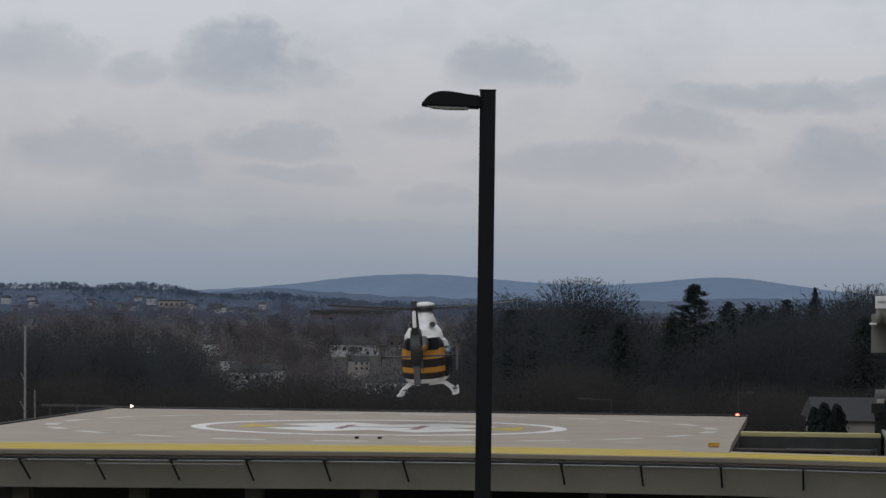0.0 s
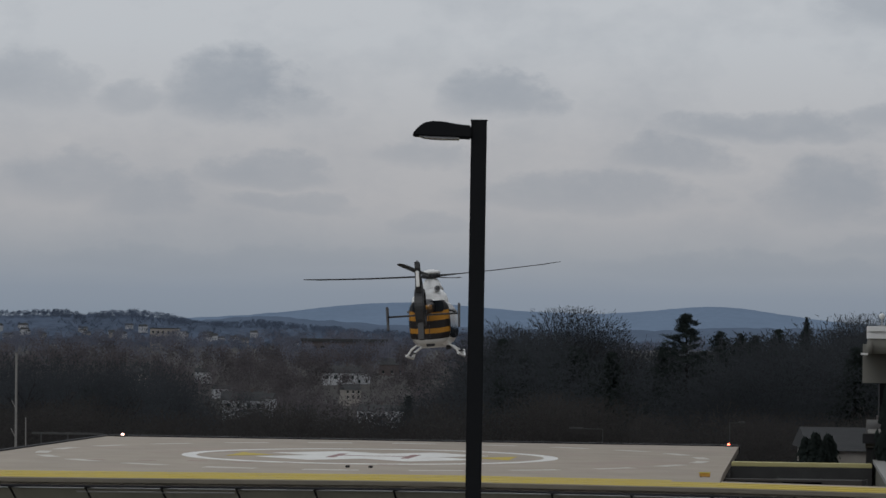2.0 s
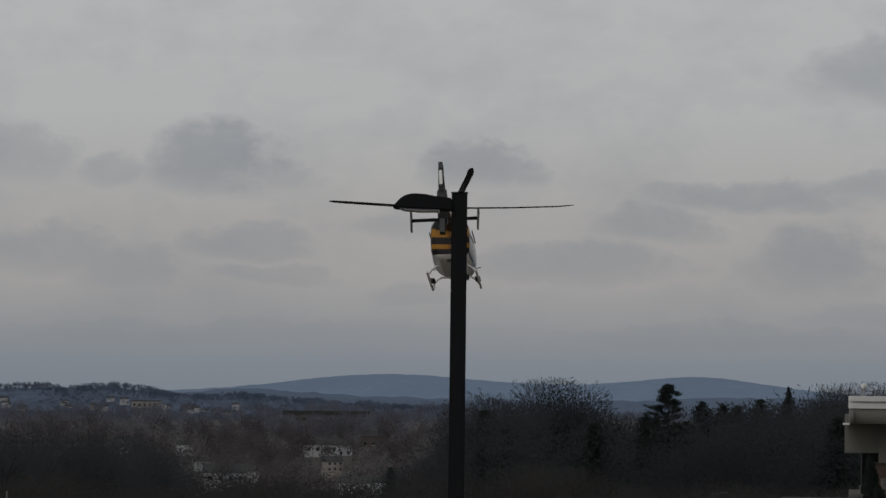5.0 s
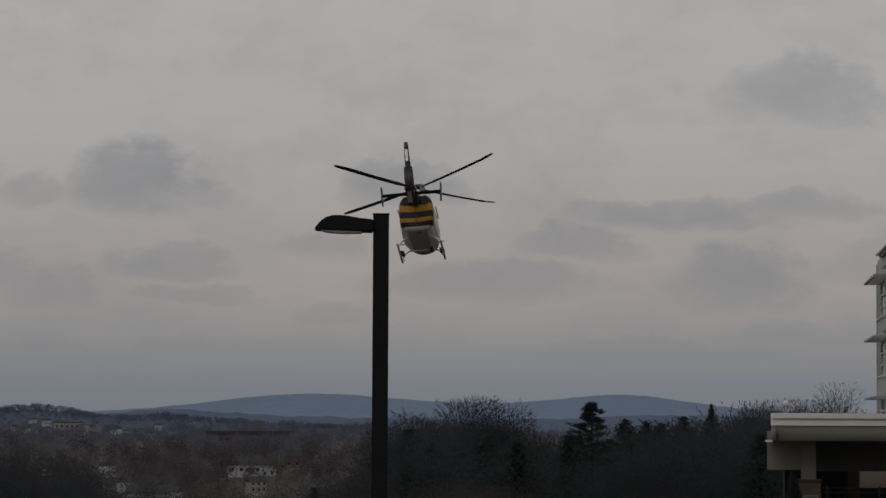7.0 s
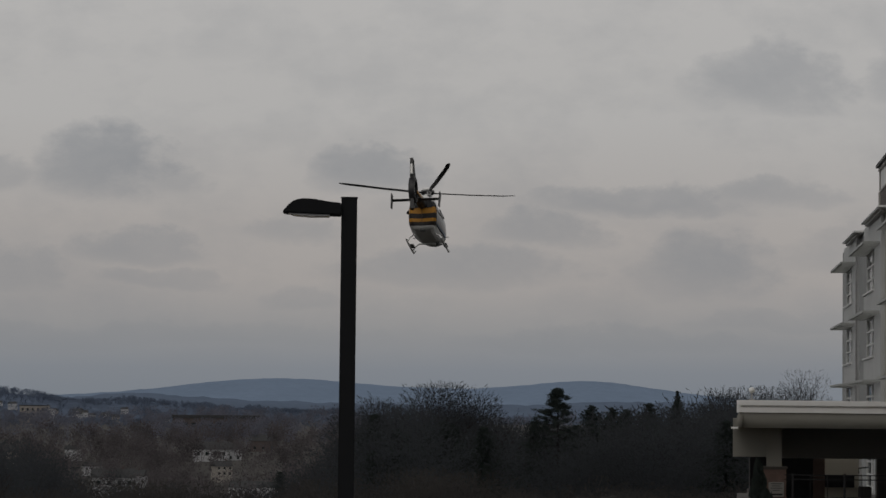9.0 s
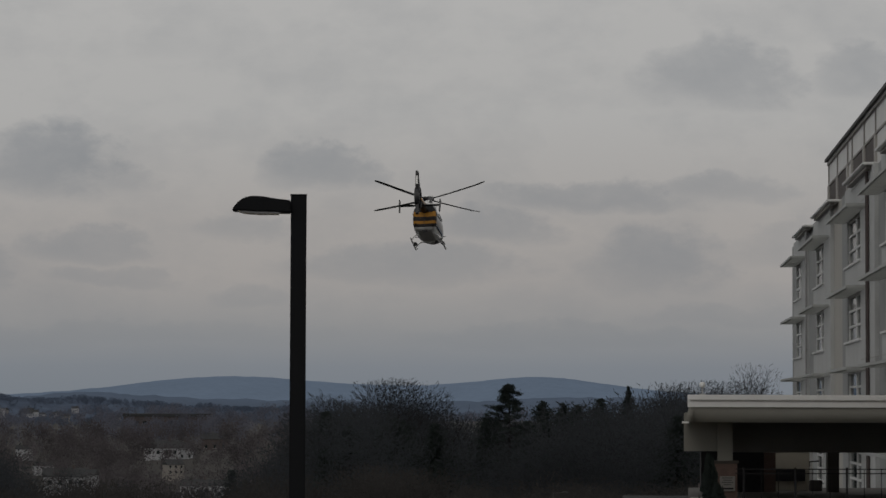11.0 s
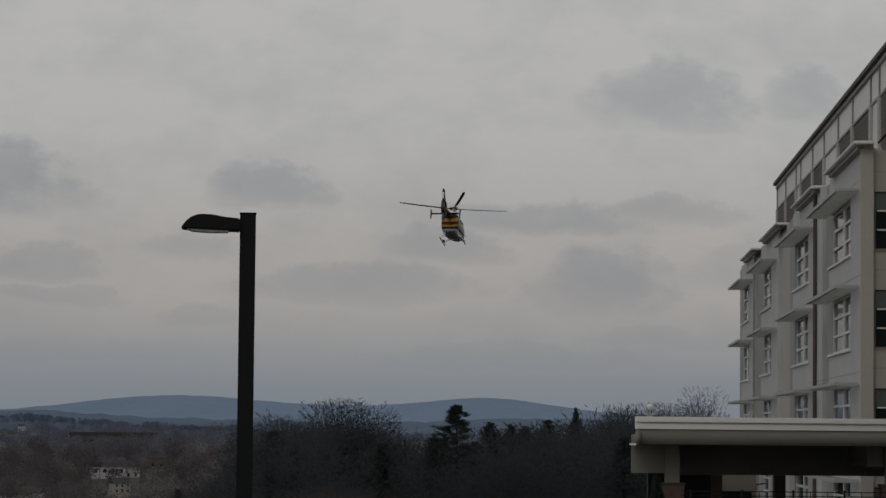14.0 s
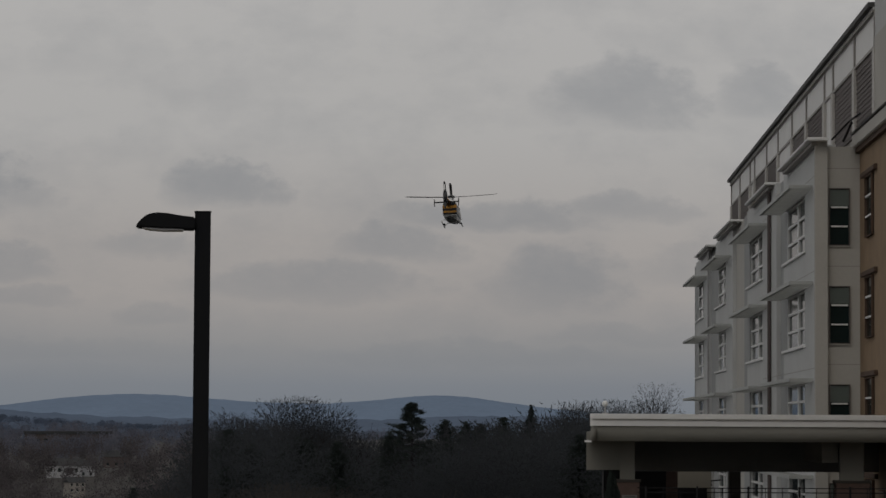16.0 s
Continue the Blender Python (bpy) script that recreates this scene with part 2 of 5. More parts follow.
MAT = dict(
    concrete=surface("pad_concrete", (0.342, 0.293, 0.238), 0.85, vary=0.16, scale=0.45, fine=14, stain=(0.335, 0.255, 0.22)),
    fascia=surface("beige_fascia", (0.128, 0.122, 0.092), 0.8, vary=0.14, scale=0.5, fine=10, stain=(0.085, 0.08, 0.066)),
    beam=surface("tan_edge_beam", (0.15, 0.132, 0.10), 0.8, vary=0.2, scale=1.0, stain=(0.10, 0.09, 0.075)),
    edge=surface("grey_edge_beam", (0.055, 0.055, 0.054), 0.75, vary=0.2, scale=1.0),
    white_line=surface("white_marking", (0.72, 0.71, 0.68), 0.7, vary=0.12, scale=2.0, fine=20, stain=(0.55, 0.5, 0.45)),
    worn_line=surface("worn_white_marking", (0.53, 0.505, 0.455), 0.75, vary=0.18, scale=2.0, fine=14, stain=(0.38, 0.34, 0.28)),
    yellow_line=surface("yellow_marking", (0.47, 0.35, 0.022), 0.7, vary=0.15, scale=1.5, fine=20, stain=(0.42, 0.34, 0.12)),
    red_line=surface("faded_red_marking", (0.27, 0.16, 0.15), 0.8, vary=0.2, scale=2.0),
    kerb=surface("pale_yellow_kerb", (0.38, 0.34, 0.15), 0.75, vary=0.15, scale=1.0, stain=(0.35, 0.32, 0.2)),
    dark_steel=surface("dark_steel", (0.014, 0.014, 0.016), 0.65, 0.0, 0.25, 2.0, 30, spec=0.2),
    bronze=surface("dark_bronze_paint", (0.0047, 0.0053, 0.0068), 0.75, 0.0, 0.2, 2.0, 60, 0.05, spec=0.2),
    lens=surface("lamp_lens", (0.24, 0.24, 0.245), 0.2, 0.0, 0.1, 8.0, 30, 0.02),
    grating=surface("dark_grating", (0.026, 0.026, 0.026), 0.7, 0.2, 0.3, 2.0, 30),
    galvanised=surface("galvanised_pipe", (0.33, 0.33, 0.33), 0.5, 0.6, 0.2, 3.0),
    soil=surface("winter_ground", (0.024, 0.021, 0.018), 0.95, 0.0, 0.4, 0.05, 0.6, 0.3, (0.028, 0.025, 0.020)),
    bark=surface("grey_bark", (0.032, 0.030, 0.030), 0.95, 0.0, 0.35, 1.5, 12, 0.0, spread=0.15, thin=0.5),
    twig=surface("bare_twigs", (0.050, 0.0545, 0.060), 0.95, 0.0, 0.45, 0.035, 0.15, 0.0, spread=0.04, thin=0.5),
    brown_twig=surface("brown_twigs", (0.056, 0.053, 0.0515), 0.95, 0.0, 0.4, 0.04, 0.15, 0.0, spread=0.04, thin=0.5),
    # next three twig colours are paler and bluer, with haze painted in
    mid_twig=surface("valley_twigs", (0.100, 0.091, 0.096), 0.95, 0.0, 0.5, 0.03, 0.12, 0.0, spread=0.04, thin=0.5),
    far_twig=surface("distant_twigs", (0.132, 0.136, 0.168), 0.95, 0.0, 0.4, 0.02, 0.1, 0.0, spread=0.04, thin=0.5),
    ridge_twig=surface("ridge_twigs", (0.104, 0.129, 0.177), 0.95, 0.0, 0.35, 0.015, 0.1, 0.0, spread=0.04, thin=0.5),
    needle=surface("conifer_needles", (0.036, 0.045, 0.042), 1.0, 0.0, 0.4, 0.3, 2, 0.0, spread=0.06, thin=0.5),
    wood=surface("weathered_pole_wood", (0.22, 0.21, 0.20), 0.9, 0.0, 0.2, 2.0, 20),
    # hills and ridges carry the haze of distance in their base colour
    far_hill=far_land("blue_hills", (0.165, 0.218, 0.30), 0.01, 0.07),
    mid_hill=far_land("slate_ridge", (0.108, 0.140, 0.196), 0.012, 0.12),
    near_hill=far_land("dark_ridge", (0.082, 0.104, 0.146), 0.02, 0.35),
    house_white=surface("white_siding", (0.34, 0.345, 0.36), 0.7, vary=0.1, scale=1.0),
    house_tan=surface("tan_siding", (0.25, 0.23, 0.21), 0.7, vary=0.12, scale=1.0),
    house_brick=surface("dull_brick", (0.075, 0.06, 0.058), 0.8, vary=0.2, scale=1.0),
    roof=surface("grey_shingles", (0.030, 0.031, 0.033), 0.85, vary=0.3, scale=1.0, fine=8),
    pane=glass("dark_window_pane", (0.014, 0.022, 0.022)),
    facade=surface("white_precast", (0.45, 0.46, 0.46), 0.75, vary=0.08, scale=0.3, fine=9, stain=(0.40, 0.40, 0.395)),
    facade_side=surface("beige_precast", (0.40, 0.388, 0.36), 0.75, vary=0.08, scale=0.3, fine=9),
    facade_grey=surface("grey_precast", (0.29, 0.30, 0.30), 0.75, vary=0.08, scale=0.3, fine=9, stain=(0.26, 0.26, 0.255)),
    lintel=surface("dark_brown_lintel", (0.075, 0.045, 0.03), 0.85, vary=0.15, scale=1.0, fine=12),
    tan_wall=surface("brown_brick", (0.235, 0.162, 0.10), 0.85, vary=0.15, scale=1.0, fine=12),
    # grey-green reflection of the upper panes, put into a flat colour
    pane_reflection=surface("window_blind", (0.085, 0.105, 0.096), 0.4, vary=0.1, scale=1.0),
    screen_post=surface("pale_taupe_post", (0.40, 0.385, 0.365), 0.6, vary=0.1),
    frame=surface("white_window_frame", (0.66, 0.665, 0.66), 0.5, vary=0.08),
    shade=surface("white_sunshade", (0.34, 0.35, 0.34), 0.5, vary=0.12),
    screen=surface("light_screen_panel", (0.56, 0.56, 0.55), 0.4, vary=0.08, scale=0.5),
    screen_frame=surface("taupe_screen_frame", (0.27, 0.255, 0.24), 0.6, vary=0.12),
    louvre=surface("brown_louvre", (0.10, 0.085, 0.08), 0.7, vary=0.2),
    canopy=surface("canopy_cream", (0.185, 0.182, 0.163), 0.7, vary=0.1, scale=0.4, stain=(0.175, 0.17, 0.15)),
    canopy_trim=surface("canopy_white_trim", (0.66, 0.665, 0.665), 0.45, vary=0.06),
    lobby=surface("cream_lobby_wall", (0.36, 0.335, 0.28), 0.7, vary=0.06, scale=0.5),
    # taupe with deep shade painted into the colour
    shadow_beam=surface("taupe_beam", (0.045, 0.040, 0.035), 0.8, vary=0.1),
    # brick and notice board colours are lowered to hold the canopy's shade
    brick=surface("red_brown_brick", (0.095, 0.062, 0.052), 0.85, vary=0.25, scale=3.0),
    notice=surface("dull_notice_board", (0.15, 0.145, 0.135), 0.7, vary=0.08),
    sign=surface("grey_sign", (0.27, 0.265, 0.25), 0.6, vary=0.06),
    heli_body=livery("helicopter_livery", [(-3.0, (0.5, 0.5, 0.49)), (-2.52, (0.013, 0.010, 0.010)), (-2.30, (0.38, 0.175, 0.02)), (-2.12, (0.013, 0.010, 0.010)),
                                           (-1.82, (0.38, 0.175, 0.02)), (-1.47, (0.016, 0.016, 0.018)), (-1.07, (0.72, 0.72, 0.71))]),
    heli_white=surface("helicopter_white", (0.70, 0.70, 0.69), 0.3, vary=0.08, scale=2.0, fine=12, bump=0.02),
    heli_dark=surface("helicopter_charcoal", (0.014, 0.014, 0.016), 0.5, vary=0.2, scale=2.0, bump=0.02),
    heli_yellow=surface("helicopter_yellow", (0.38, 0.175, 0.02), 0.3, vary=0.1, scale=2.0, bump=0.02),
    heli_glass=glass("helicopter_glass", (0.012, 0.014, 0.017)),
    blade=surface("rotor_blade_grey", (0.016, 0.016, 0.017), 0.6, vary=0.2, scale=2.0, bump=0.0),
    metal=surface("bare_metal", (0.30, 0.30, 0.31), 0.35, 0.8, 0.15, 4.0),
    lamp_red=surface("red_beacon", (0.5, 0.05, 0.03), 0.3, emit=(1.0, 0.10, 0.05, 12.0)),
    lamp_white=surface("white_beacon", (0.8, 0.7, 0.65), 0.3, emit=(1.0, 0.55, 0.42, 9.0)),
    orange=surface("orange_box_paint", (0.42, 0.22, 0.03), 0.6),
)


# ---- mesh helpers ----
def part(name, bm, material, parent=None, label=""):
    me = bpy.data.meshes.new(name)
    bm.to_mesh(me)
    bm.free()
    me.materials.append(MAT[material])
    ob = new(name, me)
    ob.parent = parent
    return tagged(ob, label)


def thing(name, label, category, at=None, group="", kind=""):
    ob = new(name)
    ob.empty_display_size = 0.3
    if at is not None:
        ob.matrix_world = at
    return tagged(ob, label, category, group, kind)


def box(x0, y0, z0, x1, y1, z1, bevel=0.0, bm=None):
    bm = bm or bmesh.new()
    vs = bmesh.ops.create_cube(bm, size=1.0)["verts"]
    for v in vs:
        v.co = Vector(((x0 + x1) / 2 + v.co.x * (x1 - x0), (y0 + y1) / 2 + v.co.y * (y1 - y0), (z0 + z1) / 2 + v.co.z * (z1 - z0)))
    if bevel:
        es = {e for v in vs for e in v.link_edges}
        bmesh.ops.bevel(bm, geom=list(es), offset=bevel, segments=2, affect="EDGES")
    return bm


def tube(points, radius, sides=8, bm=None, taper=1.0):
    """A round bar through the points."""
    bm = bm or bmesh.new()
    pts = [Vector(p) for p in points]
    rings = []
    for i, p in enumerate(pts):
        d = (pts[min(i + 1, len(pts) - 1)] - pts[max(i - 1, 0)]).normalized()
        a = d.orthogonal().normalized() if abs(d.z) > 0.98 else d.cross(Vector((0, 0, 1))).normalized()
        b = d.cross(a)
        r = radius * (1 + (taper - 1) * i / max(1, len(pts) - 1))
        rings.append([bm.verts.new(p + a * r * math.cos(6.28319 * k / sides) + b * r * math.sin(6.28319 * k / sides)) for k in range(sides)])
    for q, r in zip(rings, rings[1:]):
        for k in range(sides):
            bm.faces.new((q[k], q[(k + 1) % sides], r[(k + 1) % sides], r[k]))
    bm.faces.new(rings[0][::-1])
    bm.faces.new(rings[-1])
    return bm


def loft(rings, bm=None, caps=True):
    bm = bm or bmesh.new()
    vs = [[bm.verts.new(p) for p in r] for r in rings]
    for q, r in zip(vs, vs[1:]):
        for k in range(len(q)):
            bm.faces.new((q[k], q[(k + 1) % len(q)], r[(k + 1) % len(q)], r[k]))
    if caps:
        bm.faces.new(vs[0][::-1])
        bm.faces.new(vs[-1])
    bmesh.ops.recalc_face_normals(bm, faces=bm.faces)
    for f in bm.faces:
        f.smooth = len(f.verts) == 4
    return bm


def prism(outline, y0, y1, bm=None):
    """An outline in x and z, drawn out along y."""
    bm = bm or bmesh.new()
    a = [bm.verts.new((x, y0, z)) for x, z in outline]
    b = [bm.verts.new((x, y1, z)) for x, z in outline]
    bm.faces.new(a)
    bm.faces.new(b[::-1])
    for k in range(len(a)):
        bm.faces.new((a[k], b[k], b[(k + 1) % len(a)], a[(k + 1) % len(a)]))
    bmesh.ops.recalc_face_normals(bm, faces=bm.faces)
    return bm


def plate(outline, z0, z1, bm=None):
    """An outline in x and y, between two heights."""
    bm = bm or bmesh.new()
    a = [bm.verts.new((x, y, z0)) for x, y in outline]
    b = [bm.verts.new((x, y, z1)) for x, y in outline]
    bm.faces.new(a[::-1])
    bm.faces.new(b)
    for k in range(len(a)):
        bm.faces.new((a[k], a[(k + 1) % len(a)], b[(k + 1) % len(a)], b[k]))
    bmesh.ops.recalc_face_normals(bm, faces=bm.faces)
    return bm


def raw_mesh(name, verts, faces, material):
    me = bpy.data.meshes.new(name)
    me.from_pydata(verts, [], faces)
    me.materials.append(MAT[material])
    me.update()
    return me


# ---- ground ----
LEVELS = [(-400, 2.6), (0, 2.6), (20, 2.2), (40, 0.5), (62, -4.5), (84, -5.6), (125, -6.0), (150, -8.0), (220, -11.0), (330, -15.0), (480, -21.0),
          (620, -19.0), (800, -14.0), (1000, -10.0), (1400, -5.0), (2000, -2.0), (3000, 0.0), (4900, 5.0)]


def ground_z(x, y):
    for (y0, z0), (y1, z1) in zip(LEVELS, LEVELS[1:]):
        if y <= y1:
            k = max(0.0, min(1.0, (y - y0) / (y1 - y0)))
            z = z0 + (z1 - z0) * k * k * (3 - 2 * k)
            break
    else:
        z = LEVELS[-1][1]
    if y > 140:
        k = min(1.0, (y - 140) / 300)
        z += k * 2.2 * noise.noise((x * 0.006, y * 0.006, 0.3)) + 0.6 * k * noise.noise((x * 0.03, y * 0.03, 1.3))
    return z


def build_ground():
    ys = [-400, -200, -60, 0, 10, 20, 30, 40, 50, 62, 74, 84, 100, 125, 140] + [160 + 20 * i for i in range(42)] + [1050 + 75 * i for i in range(14)] + [2200, 2600, 3200, 4000, 4900]
    cols = 61
    verts, faces = [], []
    for y in ys:
        half = 260 + abs(y) * 0.55
        for i in range(cols):
            x = (2 * i / (cols - 1) - 1) * half
            verts.append((x, y, ground_z(x, y)))
    for j in range(len(ys) - 1):
        for i in range(cols - 1):
            a = j * cols + i
            faces.append((a, a + 1, a + cols + 1, a + cols))
    ob = new("ground", raw_mesh("ground", verts, faces, "soil"))
    tagged(ob, "brown winter ground sloping down into a wooded valley", "ground", kind="structure")


def build_ridge(name, label, y, profile, depth, material, rough):
    """A long wooded ridge; profile: bearing x at that distance and crest height."""
    xs = np.linspace(profile[0][0], profile[-1][0], 420)
    crest = np.interp(xs, [p[0] for p in profile], [p[1] for p in profile])
    k = np.ones(15) / 15
    pad = np.pad(crest, 7, mode="edge")
    crest = np.convolve(pad, k, mode="valid")
    verts, faces = [], []
    rows = [(-1.0, 0.0), (-0.7, 0.35), (-0.4, 0.7), (-0.15, 0.93), (0.0, 1.0), (0.3, 0.9), (1.0, 0.0)]
    for r, (dy, h) in enumerate(rows):
        for x, c in zip(xs, crest):
            tuft = rough * (noise.noise((x * 0.05, r * 3.1, 2.0)) + 0.7 * noise.noise((x * 0.23, r * 5.3, 7.0)))
            verts.append((x, y + dy * depth, -25 + (c + 25) * h + tuft))
    w = len(xs)
    for j in range(len(rows) - 1):
        for i in range(w - 1):
            a = j * w + i
            faces.append((a, a + 1, a + w + 1, a + w))
    ob = new(name, raw_mesh(name, verts, faces, material))
    for f in ob.data.polygons:
        f.use_smooth = True
    return tagged(ob, label, "hill", kind="structure")


build_ground()
build_ridge("backdrop_far_hills", "far wooded hills on the horizon, painted haze blue", 4450,
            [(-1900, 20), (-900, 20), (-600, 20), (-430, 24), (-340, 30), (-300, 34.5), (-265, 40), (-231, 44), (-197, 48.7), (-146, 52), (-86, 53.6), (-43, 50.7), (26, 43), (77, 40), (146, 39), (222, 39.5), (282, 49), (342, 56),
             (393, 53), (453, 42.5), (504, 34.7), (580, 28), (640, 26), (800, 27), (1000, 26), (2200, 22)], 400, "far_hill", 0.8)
build_ridge("backdrop_mid_ridge", "low ridge beyond the town, painted haze slate blue", 2600,
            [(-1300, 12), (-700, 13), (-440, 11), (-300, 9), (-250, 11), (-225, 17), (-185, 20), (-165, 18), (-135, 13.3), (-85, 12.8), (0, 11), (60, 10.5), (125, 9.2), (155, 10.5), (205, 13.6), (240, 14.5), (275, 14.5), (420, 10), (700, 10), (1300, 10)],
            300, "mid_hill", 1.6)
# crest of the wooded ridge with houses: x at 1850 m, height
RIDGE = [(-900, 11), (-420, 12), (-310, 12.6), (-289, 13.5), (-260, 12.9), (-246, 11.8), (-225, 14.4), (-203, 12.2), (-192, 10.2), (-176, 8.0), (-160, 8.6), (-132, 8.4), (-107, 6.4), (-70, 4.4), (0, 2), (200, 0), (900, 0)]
build_ridge("backdrop_left_ridge", "dark wooded ridge dotted with houses, haze blue in its colour", 1850, RIDGE, 350, "near_hill", 2.0)


# ---- helipad, in its own axes: along its edge, away from the eye, up ----
PAD = Matrix.Translation((-3.8, 103.0, 0.0))
SKEW = 0.108
FRONT = ([-32, -9, 4, 12.6, 17.7], [-3.4, -1.5, 0.0, -0.9, -2.6])


def on_pad(x, y):
    """Helipad plan: sides lean with the hospital wing, the front edge bows towards the road."""
    k = max(0.0, min(1.0, (-9.0 - y) / 3.0))
    return x + SKEW * y, y + k * float(np.interp(x, *FRONT))


def lay(pad):
    """Settle all parts of the pad on its plan."""
    for o in pad.children_recursive:
        for v in o.data.vertices:
            v.co.x, v.co.y = on_pad(v.co.x, v.co.y)


def run(x0, x1, y0, z0, y1, z1, step=1.6):
    """A long straight member across the pad's front, in short lengths so that it follows the edge."""
    n = max(1, int((x1 - x0) / step))
    bm = loft([[(x, y0, z0), (x, y1, z0), (x, y1, z1), (x, y0, z1)] for x in (x0 + (x1 - x0) * i / n for i in range(n + 1))])
    for f in bm.faces:
        f.smooth = False
    return bm


def arc_strip(r0, r1, a0, a1, z0, z1, cx=0.0, cy=0.0, steps=64, bm=None):
    bm = bm or bmesh.new()
    n = max(2, int(steps * (a1 - a0) / 6.2832) + 1)
    rows = []
    for i in range(n + 1):
        a = a0 + (a1 - a0) * i / n
        rows.append([bm.verts.new((cx + r * math.cos(a), cy + r * math.sin(a), z)) for r, z in ((r0, z0), (r1, z0), (r1, z1), (r0, z1))])
    for p, q in zip(rows, rows[1:]):
        for k in range(4):
            bm.faces.new((p[k], p[(k + 1) % 4], q[(k + 1) % 4], q[k]))
    bmesh.ops.recalc_face_normals(bm, faces=bm.faces)
    return bm


def build_helipad():
    pad = thing("helipad", "raised pale concrete hospital helipad with painted ring and cross", "helipad", PAD, kind="structure")
    bm = run(-12.9, 12.5, -16.6, -0.24, -9.0, 0.0)
    part("deck_slab", bm, "concrete", pad)
    part("deck_slab", box(-12.95, -9.0, -0.24, 12.5, 15.9, 0.0), "concrete", pad)
    part("edge_walkway", run(12.5, 17.6, -16.6, -0.24, -12.6, -0.012), "concrete", pad)
    part("approach_slab", run(-32, -12.9, -16.6, -0.24, -12.0, -0.004), "concrete", pad)
    part("edge_beam", run(-32, 17.6, -16.8, -0.13, -16.6, -0.015), "beam", pad, "tan edge beam")
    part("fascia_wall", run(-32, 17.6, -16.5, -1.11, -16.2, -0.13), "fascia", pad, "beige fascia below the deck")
    part("rim", box(-12.97, 15.4, -0.3, 12.55, 15.95, 0.05), "dark_steel", pad, "dark far rim")
    part("rim", box(-13.15, -12.0, -0.3, -12.95, 15.9, 0.05), "dark_steel", pad, "dark side rim")
    for x0, x1, y0, y1 in ((-32, 17.5, -16.5, -15.5), (-32, 17.5, -15.35, -14.5), (-32, 17.5, -14.3, -13.75), (-10.2, 11.0, -13.5, -12.75)):
        part("yellow_stripe", run(x0, x1, y0, -0.003, y1, 0.006), "yellow_line", pad)
    part("ring_marking", arc_strip(6.05, 6.55, 0, 6.28319, -0.001, 0.006, -0.08, 0.4), "white_line", pad)
    for i in range(22):
        a = 6.28319 * (i + 0.3) / 22
        part("dash_marking", arc_strip(11.35, 11.8, a, a + 0.15, -0.001, 0.006, 0, 1.3), "worn_line", pad)
    cross = bmesh.new()
    w, l = 1.55, 3.9
    out = [(-w, -l), (w, -l), (w, -w), (l, -w), (l, w), (w, w), (w, l), (-w, l), (-w, w), (-l, w), (-l, -w), (-w, -w)]
    t = radians(45)
    out = [(x * math.cos(t) - y * math.sin(t), 0.4 + x * math.sin(t) + y * math.cos(t)) for x, y in out]
    part("cross_marking", plate(out, -0.001, 0.006, cross), "white_line", pad)
    h = box(-1.45, -1.3, 0.0, -1.15, 2.0, 0.011)
    box(1.15, -1.3, 0.0, 1.45, 2.0, 0.011, 0, h)
    box(-1.15, 0.25, 0.0, 1.15, 0.55, 0.011, 0, h)
    part("letter_marking", h, "red_line", pad, "faded red letter H")
    for sx in (-1, 1):
        part("corner_marking", plate([(sx * 3.5, 0.2), (sx * 4.9, -1.2), (sx * 4.9, 1.9)], -0.001, 0.007), "yellow_line", pad)
    # two flat covers on the deck and an orange box at the edge
    for x in (0.4, 1.14):
        part("deck_cover", box(x, -8.7, 0, x + 0.13, -8.5, 0.07, 0.02), "dark_steel", pad)
    for i in range(7):
        part("stain_joint", box(-8.5 + i * 1.6, -6.2 + 0.3 * (i % 3), 0, -7.9 + i * 1.6, -6.1 + 0.3 * (i % 3), 0.006), "red_line", pad)
    # net outriggers below the edge
    for i in range(14):
        x = -10.5 + 2.285 * (i - 2) + (0.14 * (7 - i) - 0.09 if i < 7 else 0.0)
        part("outrigger", tube([(x, -17.75, -0.21), (x + 0.02, -16.55, -0.86)], 0.032, 6), "dark_steel", pad)
        part("bracket", box(x - 0.025, -17.75, -0.26, x + 0.025, -16.55, -0.20), "dark_steel", pad)
    for y, z, r, mat, x0, x1 in ((-17.75, -0.19, 0.04, "dark_steel", -32, 17.4), (-16.95, -0.28, 0.024, "galvanised", -32, 17.4), (-17.5, -0.36, 0.026, "wood", -5.9, -1.4)):
        part("net_rail", tube([(x0 + (x1 - x0) * i / 24, y, z) for i in range(25)], r, 6), mat, pad)
    for i in range(9):
        part("column", box(-12 + 3.4 * i, -15.2, -7.2, -11.5 + 3.4 * i, -14.7, -0.28, 0.03), "fascia", pad)
    # added dark sheet, stands for the shaded void behind the columns
    part("back_wall", box(-30, -6, -7.5, 17, -5.6, -0.28), "shadow_beam", pad, "dark sheet for the shaded void under the deck")
    # lowered ramp area beside the pad
    part("ramp_floor", box(12.6, -12.4, -1.2, 17.4, 8.0, -1.0), "grating", pad, "dark grating floor")
    for i in range(2):
        part("mesh_panel", box(12.7 + 1.55 * i + 0.05, -6.0, -0.95, 12.7 + 1.5 * (i + 1), -5.9, -0.35), "grating", pad)
    part("ramp_kerb", box(12.55, 0.65, -0.15, 17.5, 1.55, -0.01, 0.02), "kerb", pad, "pale yellow kerb")
    part("ramp_wall", box(12.55, 0.65, -1.0, 17.5, 0.8, -0.15), "grating", pad)
    part("ramp_rail", tube([(14.2, -0.9, -0.5), (17.3, -0.9, -0.5)], 0.03, 6), "edge", pad)
